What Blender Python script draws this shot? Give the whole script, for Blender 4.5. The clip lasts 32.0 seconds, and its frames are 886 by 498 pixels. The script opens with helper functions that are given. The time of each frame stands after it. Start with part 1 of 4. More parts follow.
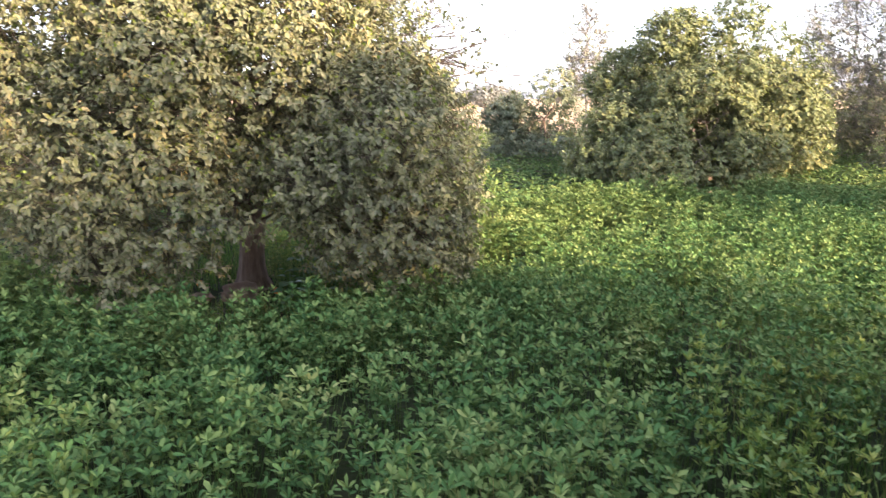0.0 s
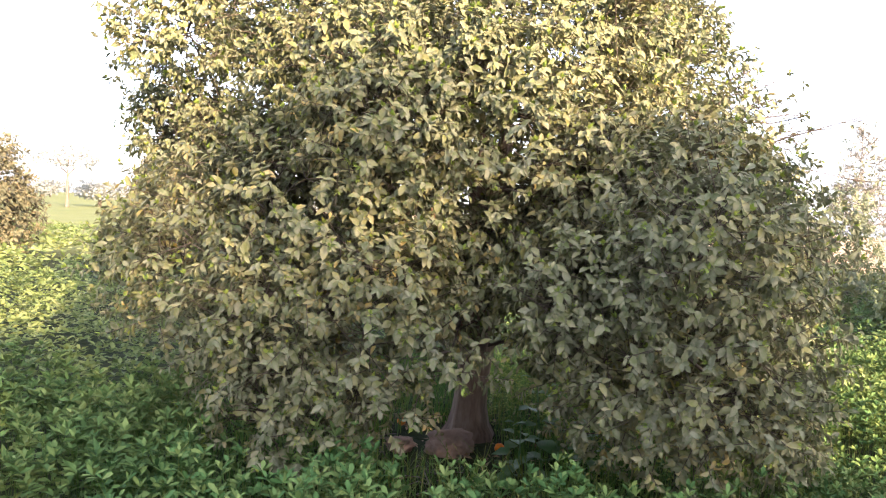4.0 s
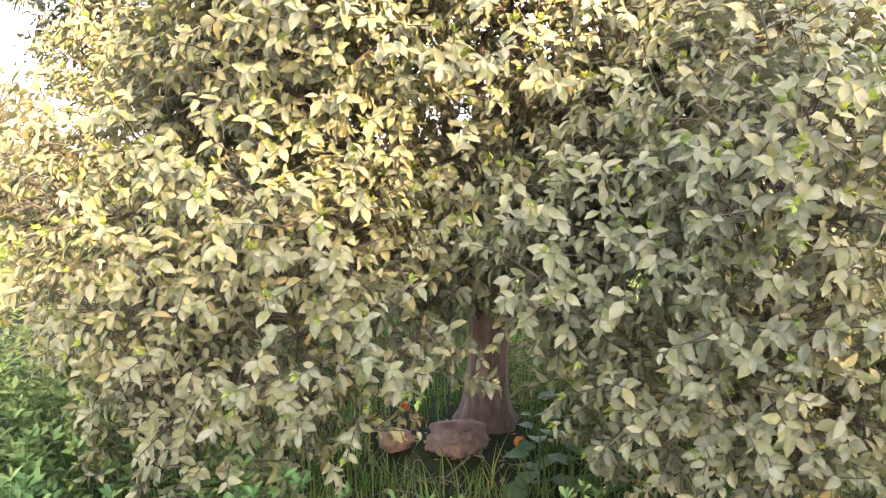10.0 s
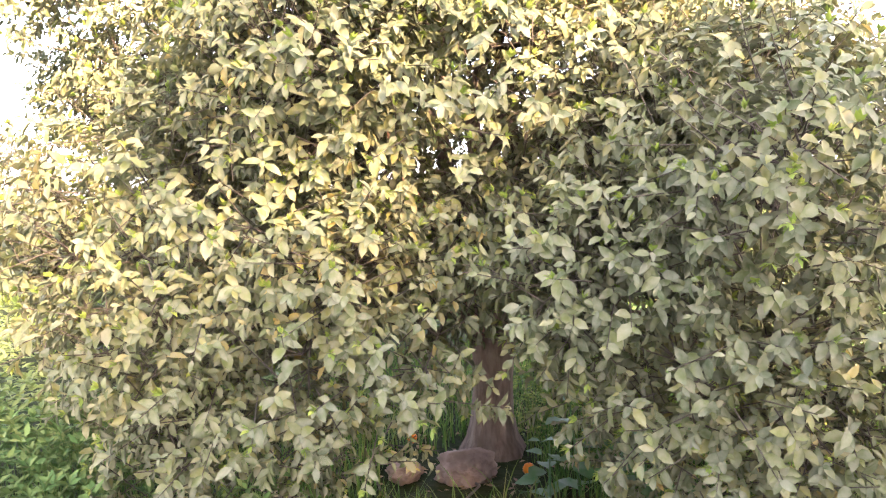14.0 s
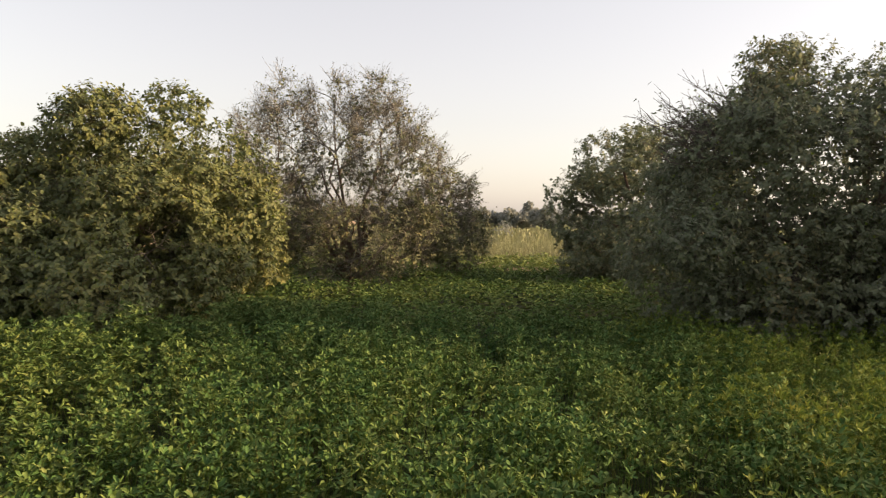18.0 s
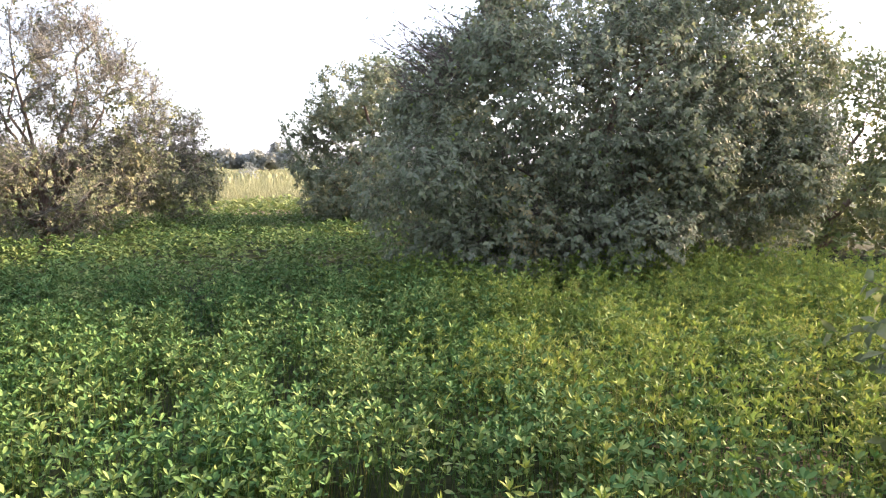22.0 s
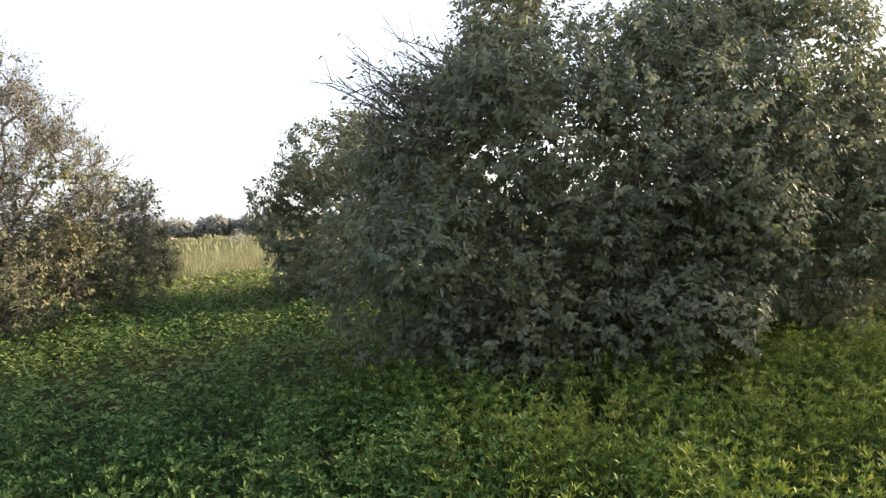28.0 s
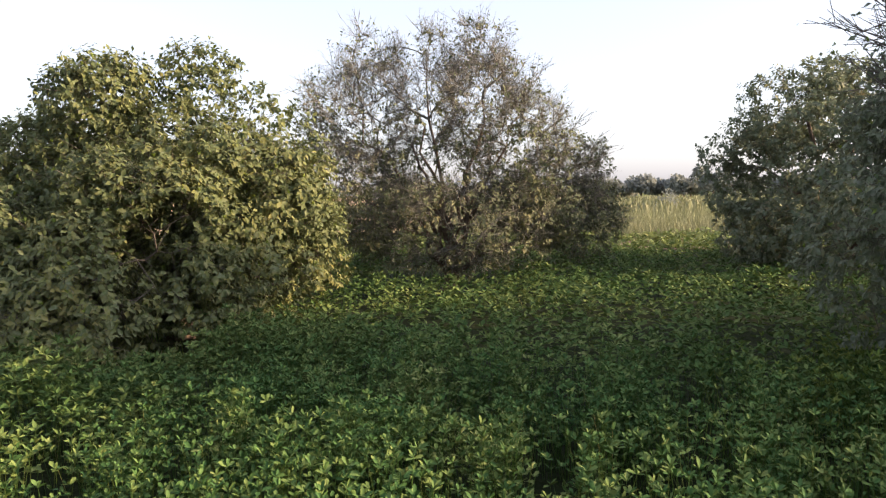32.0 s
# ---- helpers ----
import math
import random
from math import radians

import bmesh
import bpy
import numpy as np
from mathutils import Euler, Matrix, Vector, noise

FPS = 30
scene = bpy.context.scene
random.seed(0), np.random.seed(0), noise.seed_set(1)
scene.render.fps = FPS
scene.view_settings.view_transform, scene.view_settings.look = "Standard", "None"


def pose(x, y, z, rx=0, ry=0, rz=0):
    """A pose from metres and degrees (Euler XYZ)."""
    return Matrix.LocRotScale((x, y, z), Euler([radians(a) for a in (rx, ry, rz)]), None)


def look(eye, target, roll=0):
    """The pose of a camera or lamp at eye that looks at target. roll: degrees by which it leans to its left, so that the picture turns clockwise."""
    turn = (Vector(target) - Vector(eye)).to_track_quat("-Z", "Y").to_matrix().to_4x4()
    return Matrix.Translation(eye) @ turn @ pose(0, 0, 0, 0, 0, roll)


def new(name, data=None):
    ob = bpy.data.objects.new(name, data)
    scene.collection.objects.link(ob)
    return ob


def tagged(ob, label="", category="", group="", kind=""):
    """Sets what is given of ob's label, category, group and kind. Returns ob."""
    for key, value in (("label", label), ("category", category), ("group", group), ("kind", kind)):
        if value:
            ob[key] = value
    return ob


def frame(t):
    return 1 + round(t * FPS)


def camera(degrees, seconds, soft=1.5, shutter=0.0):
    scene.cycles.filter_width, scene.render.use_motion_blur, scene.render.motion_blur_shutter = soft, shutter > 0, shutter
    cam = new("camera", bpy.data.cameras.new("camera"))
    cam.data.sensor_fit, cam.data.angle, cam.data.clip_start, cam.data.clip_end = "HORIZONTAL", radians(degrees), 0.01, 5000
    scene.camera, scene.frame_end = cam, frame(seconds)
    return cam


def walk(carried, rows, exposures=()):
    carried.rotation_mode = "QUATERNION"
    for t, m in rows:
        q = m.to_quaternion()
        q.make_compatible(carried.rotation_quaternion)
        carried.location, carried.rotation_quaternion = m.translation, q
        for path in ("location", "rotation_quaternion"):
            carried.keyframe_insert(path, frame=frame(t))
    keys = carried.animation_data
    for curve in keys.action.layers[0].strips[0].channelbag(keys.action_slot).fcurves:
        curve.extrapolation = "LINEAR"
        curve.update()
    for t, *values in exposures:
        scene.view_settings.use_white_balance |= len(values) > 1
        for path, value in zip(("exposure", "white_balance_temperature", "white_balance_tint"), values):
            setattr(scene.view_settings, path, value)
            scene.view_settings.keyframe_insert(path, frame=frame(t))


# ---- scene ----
# the camera, carried at chest height along the path between the trees
cam = camera(62.12, 32.0, soft=1.2, shutter=0.1)
walk(cam, [
    (0, look((1.964, -2.198, 1.646), (0.451, -0.953, 1.245), -0.1)),
    (0.5, look((1.758, -2.205, 1.624), (0.047, -1.209, 1.344), 1.2)),
    (1, look((1.609, -2.131, 1.588), (-0.120, -1.195, 1.222), 0.9)),
    (1.5, look((1.392, -1.935, 1.510), (-0.464, -1.227, 1.276), 1.8)),
    (2, look((1.140, -1.811, 1.480), (-0.698, -1.079, 1.191), 2.4)),
    (2.5, look((0.840, -1.781, 1.478), (-1.009, -1.025, 1.365), 4.7)),
    (4.5, look((0.251, -1.455, 1.459), (-1.593, -0.69, 1.348), 2.6)),
    (5, look((0.097, -1.398, 1.432), (-1.716, -0.57, 1.266), 1.5)),
    (5.5, look((-0.084, -1.157, 1.441), (-1.902, -0.328, 1.355), -1.1)),
    (6, look((-0.136, -1.029, 1.454), (-1.987, -0.277, 1.366), -4.1)),
    (6.5, look((-0.203, -1.031, 1.452), (-2.064, -0.317, 1.284), -3.0)),
    (7, look((-0.273, -1.031, 1.443), (-2.137, -0.335, 1.234), -4.2)),
    (7.5, look((-0.37, -1.065, 1.44), (-2.168, -0.227, 1.179), -2.3)),
    (8, look((-0.516, -1.143, 1.438), (-2.299, -0.287, 1.142), -0.2)),
    (8.5, look((-0.569, -1.141, 1.435), (-2.373, -0.336, 1.126), 3.3)),
    (9, look((-0.527, -1.031, 1.424), (-2.364, -0.279, 1.177), 2.7)),
    (9.5, look((-0.44, -0.866, 1.426), (-2.307, -0.166, 1.277), 2.0)),
    (10, look((-0.44, -0.809, 1.42), (-2.337, -0.225, 1.173), 0.2)),
    (10.5, look((-0.447, -0.801, 1.391), (-2.314, -0.181, 1.03), -0.9)),
    (11, look((-0.428, -0.804, 1.386), (-2.292, -0.159, 1.052), -0.9)),
    (11.5, look((-0.412, -0.812, 1.384), (-2.281, -0.177, 1.063), -1.1)),
    (12, look((-0.401, -0.823, 1.406), (-2.288, -0.205, 1.17), -0.2)),
    (12.5, look((-0.395, -0.82, 1.404), (-2.266, -0.151, 1.173), -1.0)),
    (13, look((-0.403, -0.816, 1.411), (-2.238, -0.052, 1.19), -0.6)),
    (13.5, look((-0.402, -0.848, 1.421), (-2.301, -0.246, 1.247), -2.3)),
    (15.5, look((-0.431, -0.885, 1.497), (-2.249, -0.053, 1.444), 0.5)),
    (16, look((-0.624, -0.938, 1.540), (-2.306, 0.143, 1.510), 0.9)),
    (16.5, look((-0.647, -0.896, 1.543), (-2.080, 0.498, 1.510), -0.8)),
    (17, look((-0.372, -0.681, 1.522), (-1.337, 1.065, 1.387), -0.9)),
    (17.5, look((-0.173, -0.491, 1.497), (-0.731, 1.427, 1.403), -1.1)),
    (18, look((-0.191, -0.317, 1.491), (-0.340, 1.676, 1.414), 1.3)),
    (18.5, look((-0.268, -0.142, 1.514), (-0.273, 1.857, 1.460), 0.1)),
    (19, look((-0.222, -0.073, 1.474), (-0.407, 1.914, 1.338), 2.1)),
    (19.5, look((-0.075, -0.029, 1.466), (-0.169, 1.957, 1.255), -1.3)),
    (20, look((-0.002, 0.003, 1.442), (-0.002, 1.982, 1.157), -0.8)),
    (20.5, look((0.060, 0.040, 1.436), (0.212, 2.008, 1.116), -2.2)),
    (21, look((0.064, 0.266, 1.417), (0.402, 2.198, 1.026), 0.5)),
    (21.5, look((0.063, 0.530, 1.463), (0.705, 2.394, 1.131), -0.8)),
    (22, look((0.098, 0.645, 1.449), (0.608, 2.565, 1.219), -0.1)),
    (22.5, look((0.258, 0.875, 1.470), (0.689, 2.807, 1.182), -2.2)),
    (23, look((0.279, 1.066, 1.452), (0.676, 2.996, 1.109), -1.6)),
    (23.5, look((0.234, 1.318, 1.450), (0.535, 3.267, 1.118), -0.5)),
    (24, look((0.329, 1.534, 1.472), (0.675, 3.484, 1.189), -3.2)),
    (24.5, look((0.471, 1.726, 1.511), (0.925, 3.666, 1.334), 0.5)),
    (25, look((0.521, 1.908, 1.520), (1.047, 3.830, 1.353), -0.3)),
    (25.5, look((0.523, 2.150, 1.528), (1.065, 4.067, 1.355), 0.3)),
    (27.5, look((0.682, 2.336, 1.569), (1.245, 4.250, 1.427), -1.9)),
    (28, look((0.641, 2.321, 1.583), (1.165, 4.249, 1.500), -3.0)),
    (28.5, look((0.622, 2.313, 1.600), (1.024, 4.271, 1.531), -1.8)),
    (29, look((0.631, 2.359, 1.595), (0.761, 4.353, 1.512), -3.4)),
    (29.5, look((0.630, 2.349, 1.569), (0.502, 4.343, 1.486), -0.6)),
    (30, look((0.584, 2.293, 1.559), (0.109, 4.233, 1.455), -2.8)),
    (30.5, look((0.587, 2.285, 1.548), (-0.011, 4.190, 1.431), -2.8)),
    (31, look((0.560, 2.309, 1.525), (-0.032, 4.207, 1.306), -2.4)),
    (31.5, look((0.429, 2.391, 1.522), (-0.126, 4.294, 1.255), -1.0)),
    (32, look((0.293, 2.455, 1.574), (-0.292, 4.362, 1.424), -1.2)),
], exposures=[(0, 3.5, 5940, 22), (1, 3.27, 5840, 19), (2.5, 3.45, 5840, 19), (5, 3.75, 6140, 25), (7, 4.18, 6240, 27), (9, 5.15, 6120, 28), (10, 4.81, 6320, 27), (11, 5.05, 5920, 27), (13, 4.95, 6020, 27), (15.5, 4.5, 6460, 25), (16.2, 4.07, 6410, 23), (17, 2.38, 6620, 10), (18, 1.98, 7420, 16), (19, 1.88, 7220, 16), (20, 2.61, 7070, 17), (21, 3.36, 6270, 21), (21.5, 3.56, 6070, 21), (23, 2.96, 5870, 19), (24, 3.31, 5870, 19), (25, 2.48, 5870, 16), (28, 2.58, 6170, 15), (29, 2.17, 7020, 21), (30, 2.17, 7120, 18), (31, 2.61, 7420, 17), (32, 2.28, 6220, 17)])

# ---------------------------------------------------------------- light
SUN_AZ, SUN_EL = 8.0, 16.0          # degrees: from +x towards +y, and above the horizon
sd = Vector((math.cos(radians(SUN_AZ)) * math.cos(radians(SUN_EL)), math.sin(radians(SUN_AZ)) * math.cos(radians(SUN_EL)), math.sin(radians(SUN_EL))))
world = bpy.data.worlds.new("sky")
scene.world = world
world.use_nodes = True
wn = world.node_tree.nodes
sky = wn.new("ShaderNodeTexSky")
sky.sky_type = 'NISHITA'
sky.sun_disc = False
sky.sun_elevation = radians(SUN_EL)
sky.sun_rotation = radians(90.0 - SUN_AZ)
sky.air_density, sky.dust_density, sky.ozone_density = 1.0, 1.9, 0.5
wn["Background"].inputs["Strength"].default_value = 0.092
haze = wn.new("ShaderNodeHueSaturation")
haze.inputs["Saturation"].default_value = 0.6
world.node_tree.links.new(sky.outputs["Color"], haze.inputs["Color"])
veil = wn.new("ShaderNodeMixRGB")          # thin even winter haze over the whole sky
veil.inputs["Fac"].default_value, veil.inputs["Color2"].default_value = 0.48, (1.66, 1.7, 1.9, 1)
world.node_tree.links.new(haze.outputs["Color"], veil.inputs["Color1"])
world.node_tree.links.new(veil.outputs["Color"], wn["Background"].inputs["Color"])
sun = new("sun", bpy.data.lights.new("sun", 'SUN'))
sun.data.energy, sun.data.angle, sun.data.color = 2.4, radians(1.8), (1.0, 0.74, 0.42)
sun.matrix_world = look(sd * 50, (0, 0, 0))


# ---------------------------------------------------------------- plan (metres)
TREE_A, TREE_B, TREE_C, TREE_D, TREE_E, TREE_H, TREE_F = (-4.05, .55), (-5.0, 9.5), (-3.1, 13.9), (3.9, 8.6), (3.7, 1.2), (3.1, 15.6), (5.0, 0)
TREE_S, BARE_TREE, SHRUB, SPIKY = (-9.6, 10.2), (-20.9, 25.4), (.3, 65.0), (5.6, 152.0)
WHEAT_Y = 24.3


def across(r, f, z, rr, rf, rz, share):
    """A lobe of the nearest tree, from metres to the right and to the front as one faces it from the path."""
    return (.37 * r + .93 * f, .93 * r - .37 * f, z, rf, rr, rz, share)


LOBES_A = [across(*l) for l in (
    (-.12, 0, 2.05, 1.62, 1.6, 1.25, 1), (-.9, .95, 1.2, .92, .95, .7, 1.3), (.8, 1.33, 1.08, .68, .75, .80, 2.1), (1.15, .2, 1.1, .75, .9, .8, 1.1),
    (-.1, .75, 1.75, 1.1, 1.0, .7, 1.2), (.05, .3, 1.8, .8, .5, .55, 1.2), (.7, .95, 1.4, .55, .5, .5, 1.4), (-1.15, 0, 1.75, .9, .9, .9, 1), (-.05, -.2, 2.95, 1.2, 1.2, .85, 1), (.25, .1, 2.5, .8, .9, .8, 1.1),
    (-1.2, .15, 2.45, 1.05, .95, .85, .8), (-.65, 1.25, .88, .7, .7, .42, 1.2), (.92, 1.3, .72, .55, .62, .45, 1.7), (-1.5, .4, 1.05, .7, .7, .42, 1), (.74, .7, 1.72, .62, .7, .52, 1.1), (1.08, .8, 1.35, .5, .6, .58, 1.2))]
LOBES_B = [(0, 0, 1.4, 1.6, 1.5, 1.1, 1), (-.68, -.25, 2.42, .6, .6, .66, 1), (.12, .1, 2.66, .32, .32, .5, 1.3), (.38, .1, 2.55, .26, .26, .42, 1.3), (.88, .3, 2.08, .66, .68, .66, 1), (-1.3, -.4, 1.75, .7, .7, .7, 1),
           (1.08, .35, 1.3, .58, .62, .8, 1), (.4, -1.0, .8, 1.0, .95, .6, 1.2), (-.6, -1.0, .75, 1.1, .9, .58, 1.2), (.2, -1.5, .8, .75, .75, .6, 1.2), (.45, -2.05, .6, .55, .6, .45, 1.2), (-.2, -1.9, .6, .8, .6, .45, 1.2), (-.7, -1.6, .8, .9, .7, .6, 1.2), (0, -.7, 1.3, 1.2, .9, .7, 1), (1.0, -.3, .75, .75, .9, .55, 1), (-1.4, -.5, .9, .7, .8, .6, 1)]


def facing(l, f, z, rl, rf, rz, share):
    """A lobe of the thinning tree, from metres to the right of its trunk and behind it, as one faces it from the path."""
    return (.953 * l - .293 * f, .293 * l + .953 * f, z, rl, rf, rz, share)


LOBES_C = [facing(*l) for l in ((-1.35, 0, 2.8, 1.0, 1.1, 1.2, .8), (-.3, 0, 3.0, .75, 1.0, 1.0, .8), (.55, 0, 2.95, .8, 1.0, 1.05, .8), (1.05, 0, 2.4, .85, 1.0, 1.05, 1), (1.75, 0, 1.6, .85, 1.0, .9, 1.7),
                                (2.1, -.1, 1.15, .6, .8, .6, 1.5), (-1.5, 0, 1.6, 1.0, 1.2, 1.0, 1.2), (0, -.5, 1.1, 1.7, 1.1, .75, 1.2), (-1.2, 0, 3.85, .34, .5, .45, .8), (-.2, 0, 3.95, .28, .4, .42, .8), (.62, 0, 3.9, .42, .5, .45, .8), (1.15, 0, 3.3, .4, .5, .45, .8))]
LOBES_D = [(0, 0, 2.1, 2.0, 1.8, 1.2, 1), (-1.45, -.1, 2.05, .72, .9, .9, 1), (1.3, -.1, 2.2, 1.3, 1.4, 1.4, 1), (-.9, -.55, 1.1, 1.3, .95, .75, 1), (.7, -.75, 1.3, 1.3, .9, .8, 1),
           (1.9, -.3, 1.2, .9, 1.0, .9, 1), (-1.9, -.4, 1.2, .75, .9, .8, 1), (-.65, .1, 2.58, .72, .8, 1.0, 1), (.95, .2, 2.72, .9, 1.0, 1.05, 1), (-1.2, -.9, .72, .9, .7, .42, 1.2), (-.3, -1.15, .7, .8, .6, .4, 1.2), (1.95, 0, 2.7, .9, 1.1, 1.0, 1),
           (2.3, -.1, 1.7, .8, 1.0, .9, 1), (.3, -.6, 2.1, 1.1, .85, .85, 1.2)]
LOBES_H = [(0, 0, 1.6, 1.8, 1.8, 1.4, 1), (-1.0, -.3, 1.5, 1.0, 1.0, 1.0, 1), (.2, .3, 2.6, 1.1, 1.1, .9, 1), (-.6, -.5, .9, 1.3, 1.2, .7, 1), (1.1, 0, 1.5, 1.1, 1.1, 1.1, 1), (-.7, -.2, 2.6, 1.0, 1.0, .85, 1), (-1.45, -.3, 1.8, .8, .8, .9, 1)]
LOBES_E = [(0, .3, 1.9, 1.2, .95, 1.3, 1), (-.3, .5, 2.6, .9, .75, .95, 1), (.5, .1, 2.3, 1.0, .75, 1.1, 1), (-1.0, .65, 1.1, 1.0, .7, .75, .8), (.3, -.6, 1.1, 1.0, .7, .7, 1),
           (-1.38, .87, .85, .42, .42, .42, 1), (.4, .5, 1.3, 1.2, .7, .8, .6), (.1, .4, 2.95, .8, .65, .75, 1)]
# lobes of an added, unseen tree, placed to shade the nearest tree and crop
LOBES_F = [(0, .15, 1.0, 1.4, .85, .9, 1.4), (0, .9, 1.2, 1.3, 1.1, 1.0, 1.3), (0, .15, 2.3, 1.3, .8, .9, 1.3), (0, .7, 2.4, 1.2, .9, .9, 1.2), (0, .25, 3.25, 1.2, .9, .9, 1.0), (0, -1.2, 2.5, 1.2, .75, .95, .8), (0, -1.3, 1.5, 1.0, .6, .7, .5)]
FAR_TREES = ((-17.6, -5.5, .95, 5000), (-19.4, -.2, .92, 8000), (-25, -11, 1.0, 900), (9.6, 11, 1.05, 3600), (11.6, 8.9, 1.3, 4200), (10.2, 17.5, 1.0, 2000))
WEEDS = ((-3.3, .68, .55), (-3.1, .88, .38), (-3.6, 1.03, .42), (-3.15, .45, .3))
BARE_LIMBS = (((-4.0, .49, .66), (-3.15, -.2, 1.7), .016), ((-4.0, .43, .66), (-3.22, -.28, 1.45), .012))


def clear_of_trunk(o):
    """The opening under the front of the nearest tree's crown, where its trunk shows."""
    r, f = .37 * o[:, 0] + .93 * o[:, 1], .93 * o[:, 0] - .37 * o[:, 1]
    front = (f > .9) & (r > -.10) & (r < .22) & (o[:, 2] < .98)
    low = (f > .9) & (r > -.28) & (r < .46) & (o[:, 2] < .72)
    limb = ((o - np.array([1.1, -.75, 1.48])) ** 2).sum(1) < .21 ** 2
    back = (f <= .9) & (f > -.5) & (r > -.35) & (r < .75) & (o[:, 2] < 1.1)
    return front | low | back | limb


def open_skirt(o):
    """Where the foliage of the large dark tree parts: low on one side, and a thin window beside its stem."""
    l = .964 * o[:, 0] - .264 * o[:, 1]
    below = (l > .3) & (l < 1.8) & (o[:, 2] < .68 + .12 * np.sin(9 * l))
    window = (((l + .2) / .18) ** 2 + ((o[:, 2] - 2.05) / .28) ** 2 < 1) & (wave(o, 9.0, 4) > .3)
    return below | window


# ---------------------------------------------------------------- materials
def ramp(nt, stops):
    node = nt.nodes.new("ShaderNodeValToRGB")
    el = node.color_ramp.elements
    while len(el) < len(stops):
        el.new(0.5)
    for e, (p, c) in zip(el, stops):
        e.position, e.color = p, (*c, 1)
    return node


def leaf_mat(name, stops, rough=0.55, glow=0.35, dust=0.0, dust_col=(0.27, 0.255, 0.195), scale=1.2, spec=0.3, vary=0.7):
    """Leaf: each leaf has its own tone, clumps vary, a film of dust, and light comes through it."""
    m = bpy.data.materials.new(name)
    m.use_nodes = True
    nt = m.node_tree
    lk = nt.links.new
    bsdf = nt.nodes["Principled BSDF"]
    geo = nt.nodes.new("ShaderNodeNewGeometry")
    tex = nt.nodes.new("ShaderNodeTexCoord")
    big = nt.nodes.new("ShaderNodeTexNoise")
    big.inputs["Scale"].default_value, big.inputs["Detail"].default_value = scale, 2
    lk(tex.outputs["Object"], big.inputs["Vector"])
    mix = nt.nodes.new("ShaderNodeMath")
    mix.operation = 'MULTIPLY_ADD'
    mix.inputs[1].default_value = vary
    lk(geo.outputs["Random Per Island"], mix.inputs[0])
    sub = nt.nodes.new("ShaderNodeMath")
    sub.operation = 'MULTIPLY_ADD'
    sub.inputs[1].default_value, sub.inputs[2].default_value = 1.1, -0.05 - vary / 2
    lk(big.outputs["Fac"], sub.inputs[0])
    lk(sub.outputs[0], mix.inputs[2])
    rp = ramp(nt, stops)
    lk(mix.outputs[0], rp.inputs["Fac"])
    col = rp.outputs["Color"]
    if dust:
        fine = nt.nodes.new("ShaderNodeTexNoise")
        fine.inputs["Scale"].default_value, fine.inputs["Detail"].default_value = 26, 5
        lk(tex.outputs["Object"], fine.inputs["Vector"])
        fm = nt.nodes.new("ShaderNodeMapRange")
        fm.inputs["From Min"].default_value, fm.inputs["From Max"].default_value, fm.inputs["To Max"].default_value = 0.32, 0.66, dust * 2.1
        lk(fine.outputs["Fac"], fm.inputs["Value"])
        dm = nt.nodes.new("ShaderNodeMixRGB")
        dm.inputs["Color2"].default_value = (*dust_col, 1)
        lk(fm.outputs[0], dm.inputs["Fac"])
        lk(col, dm.inputs["Color1"])
        col = dm.outputs["Color"]
    lk(col, bsdf.inputs["Base Color"])
    bsdf.inputs["Roughness"].default_value = rough
    bsdf.inputs["Specular IOR Level"].default_value = spec
    tr = nt.nodes.new("ShaderNodeBsdfTranslucent")
    lk(col, tr.inputs["Color"])
    ms = nt.nodes.new("ShaderNodeMixShader")
    ms.inputs["Fac"].default_value = glow
    lk(bsdf.outputs[0], ms.inputs[1])
    lk(tr.outputs[0], ms.inputs[2])
    lk(ms.outputs[0], nt.nodes["Material Output"].inputs["Surface"])
    return m


def rough_mat(name, stops, scale=3.0, fine=30.0, bump=0.3, rough=0.9, stretch=(1, 1, 1)):
    """Bark, soil, stone: two scales of noise for the tone, fine relief."""
    m = bpy.data.materials.new(name)
    m.use_nodes = True
    nt = m.node_tree
    lk = nt.links.new
    bsdf = nt.nodes["Principled BSDF"]
    tex = nt.nodes.new("ShaderNodeTexCoord")
    mp = nt.nodes.new("ShaderNodeMapping")
    mp.inputs["Scale"].default_value = stretch
    lk(tex.outputs["Object"], mp.inputs["Vector"])
    a = nt.nodes.new("ShaderNodeTexNoise")
    a.inputs["Scale"].default_value, a.inputs["Detail"].default_value = scale, 5
    b = nt.nodes.new("ShaderNodeTexNoise")
    b.inputs["Scale"].default_value, b.inputs["Detail"].default_value = fine, 6
    lk(mp.outputs[0], a.inputs["Vector"])
    lk(mp.outputs[0], b.inputs["Vector"])
    av = nt.nodes.new("ShaderNodeMath")
    av.operation = 'ADD'
    lk(a.outputs["Fac"], av.inputs[0])
    lk(b.outputs["Fac"], av.inputs[1])
    half = nt.nodes.new("ShaderNodeMath")
    half.operation = 'MULTIPLY'
    half.inputs[1].default_value = 0.5
    lk(av.outputs[0], half.inputs[0])
    rp = ramp(nt, stops)
    lk(half.outputs[0], rp.inputs["Fac"])
    lk(rp.outputs["Color"], bsdf.inputs["Base Color"])
    bsdf.inputs["Roughness"].default_value = rough
    bsdf.inputs["Specular IOR Level"].default_value = 0.2
    bp = nt.nodes.new("ShaderNodeBump")
    bp.inputs["Strength"].default_value, bp.inputs["Distance"].default_value = bump, 0.03
    lk(b.outputs["Fac"], bp.inputs["Height"])
    lk(bp.outputs[0], bsdf.inputs["Normal"])
    return m


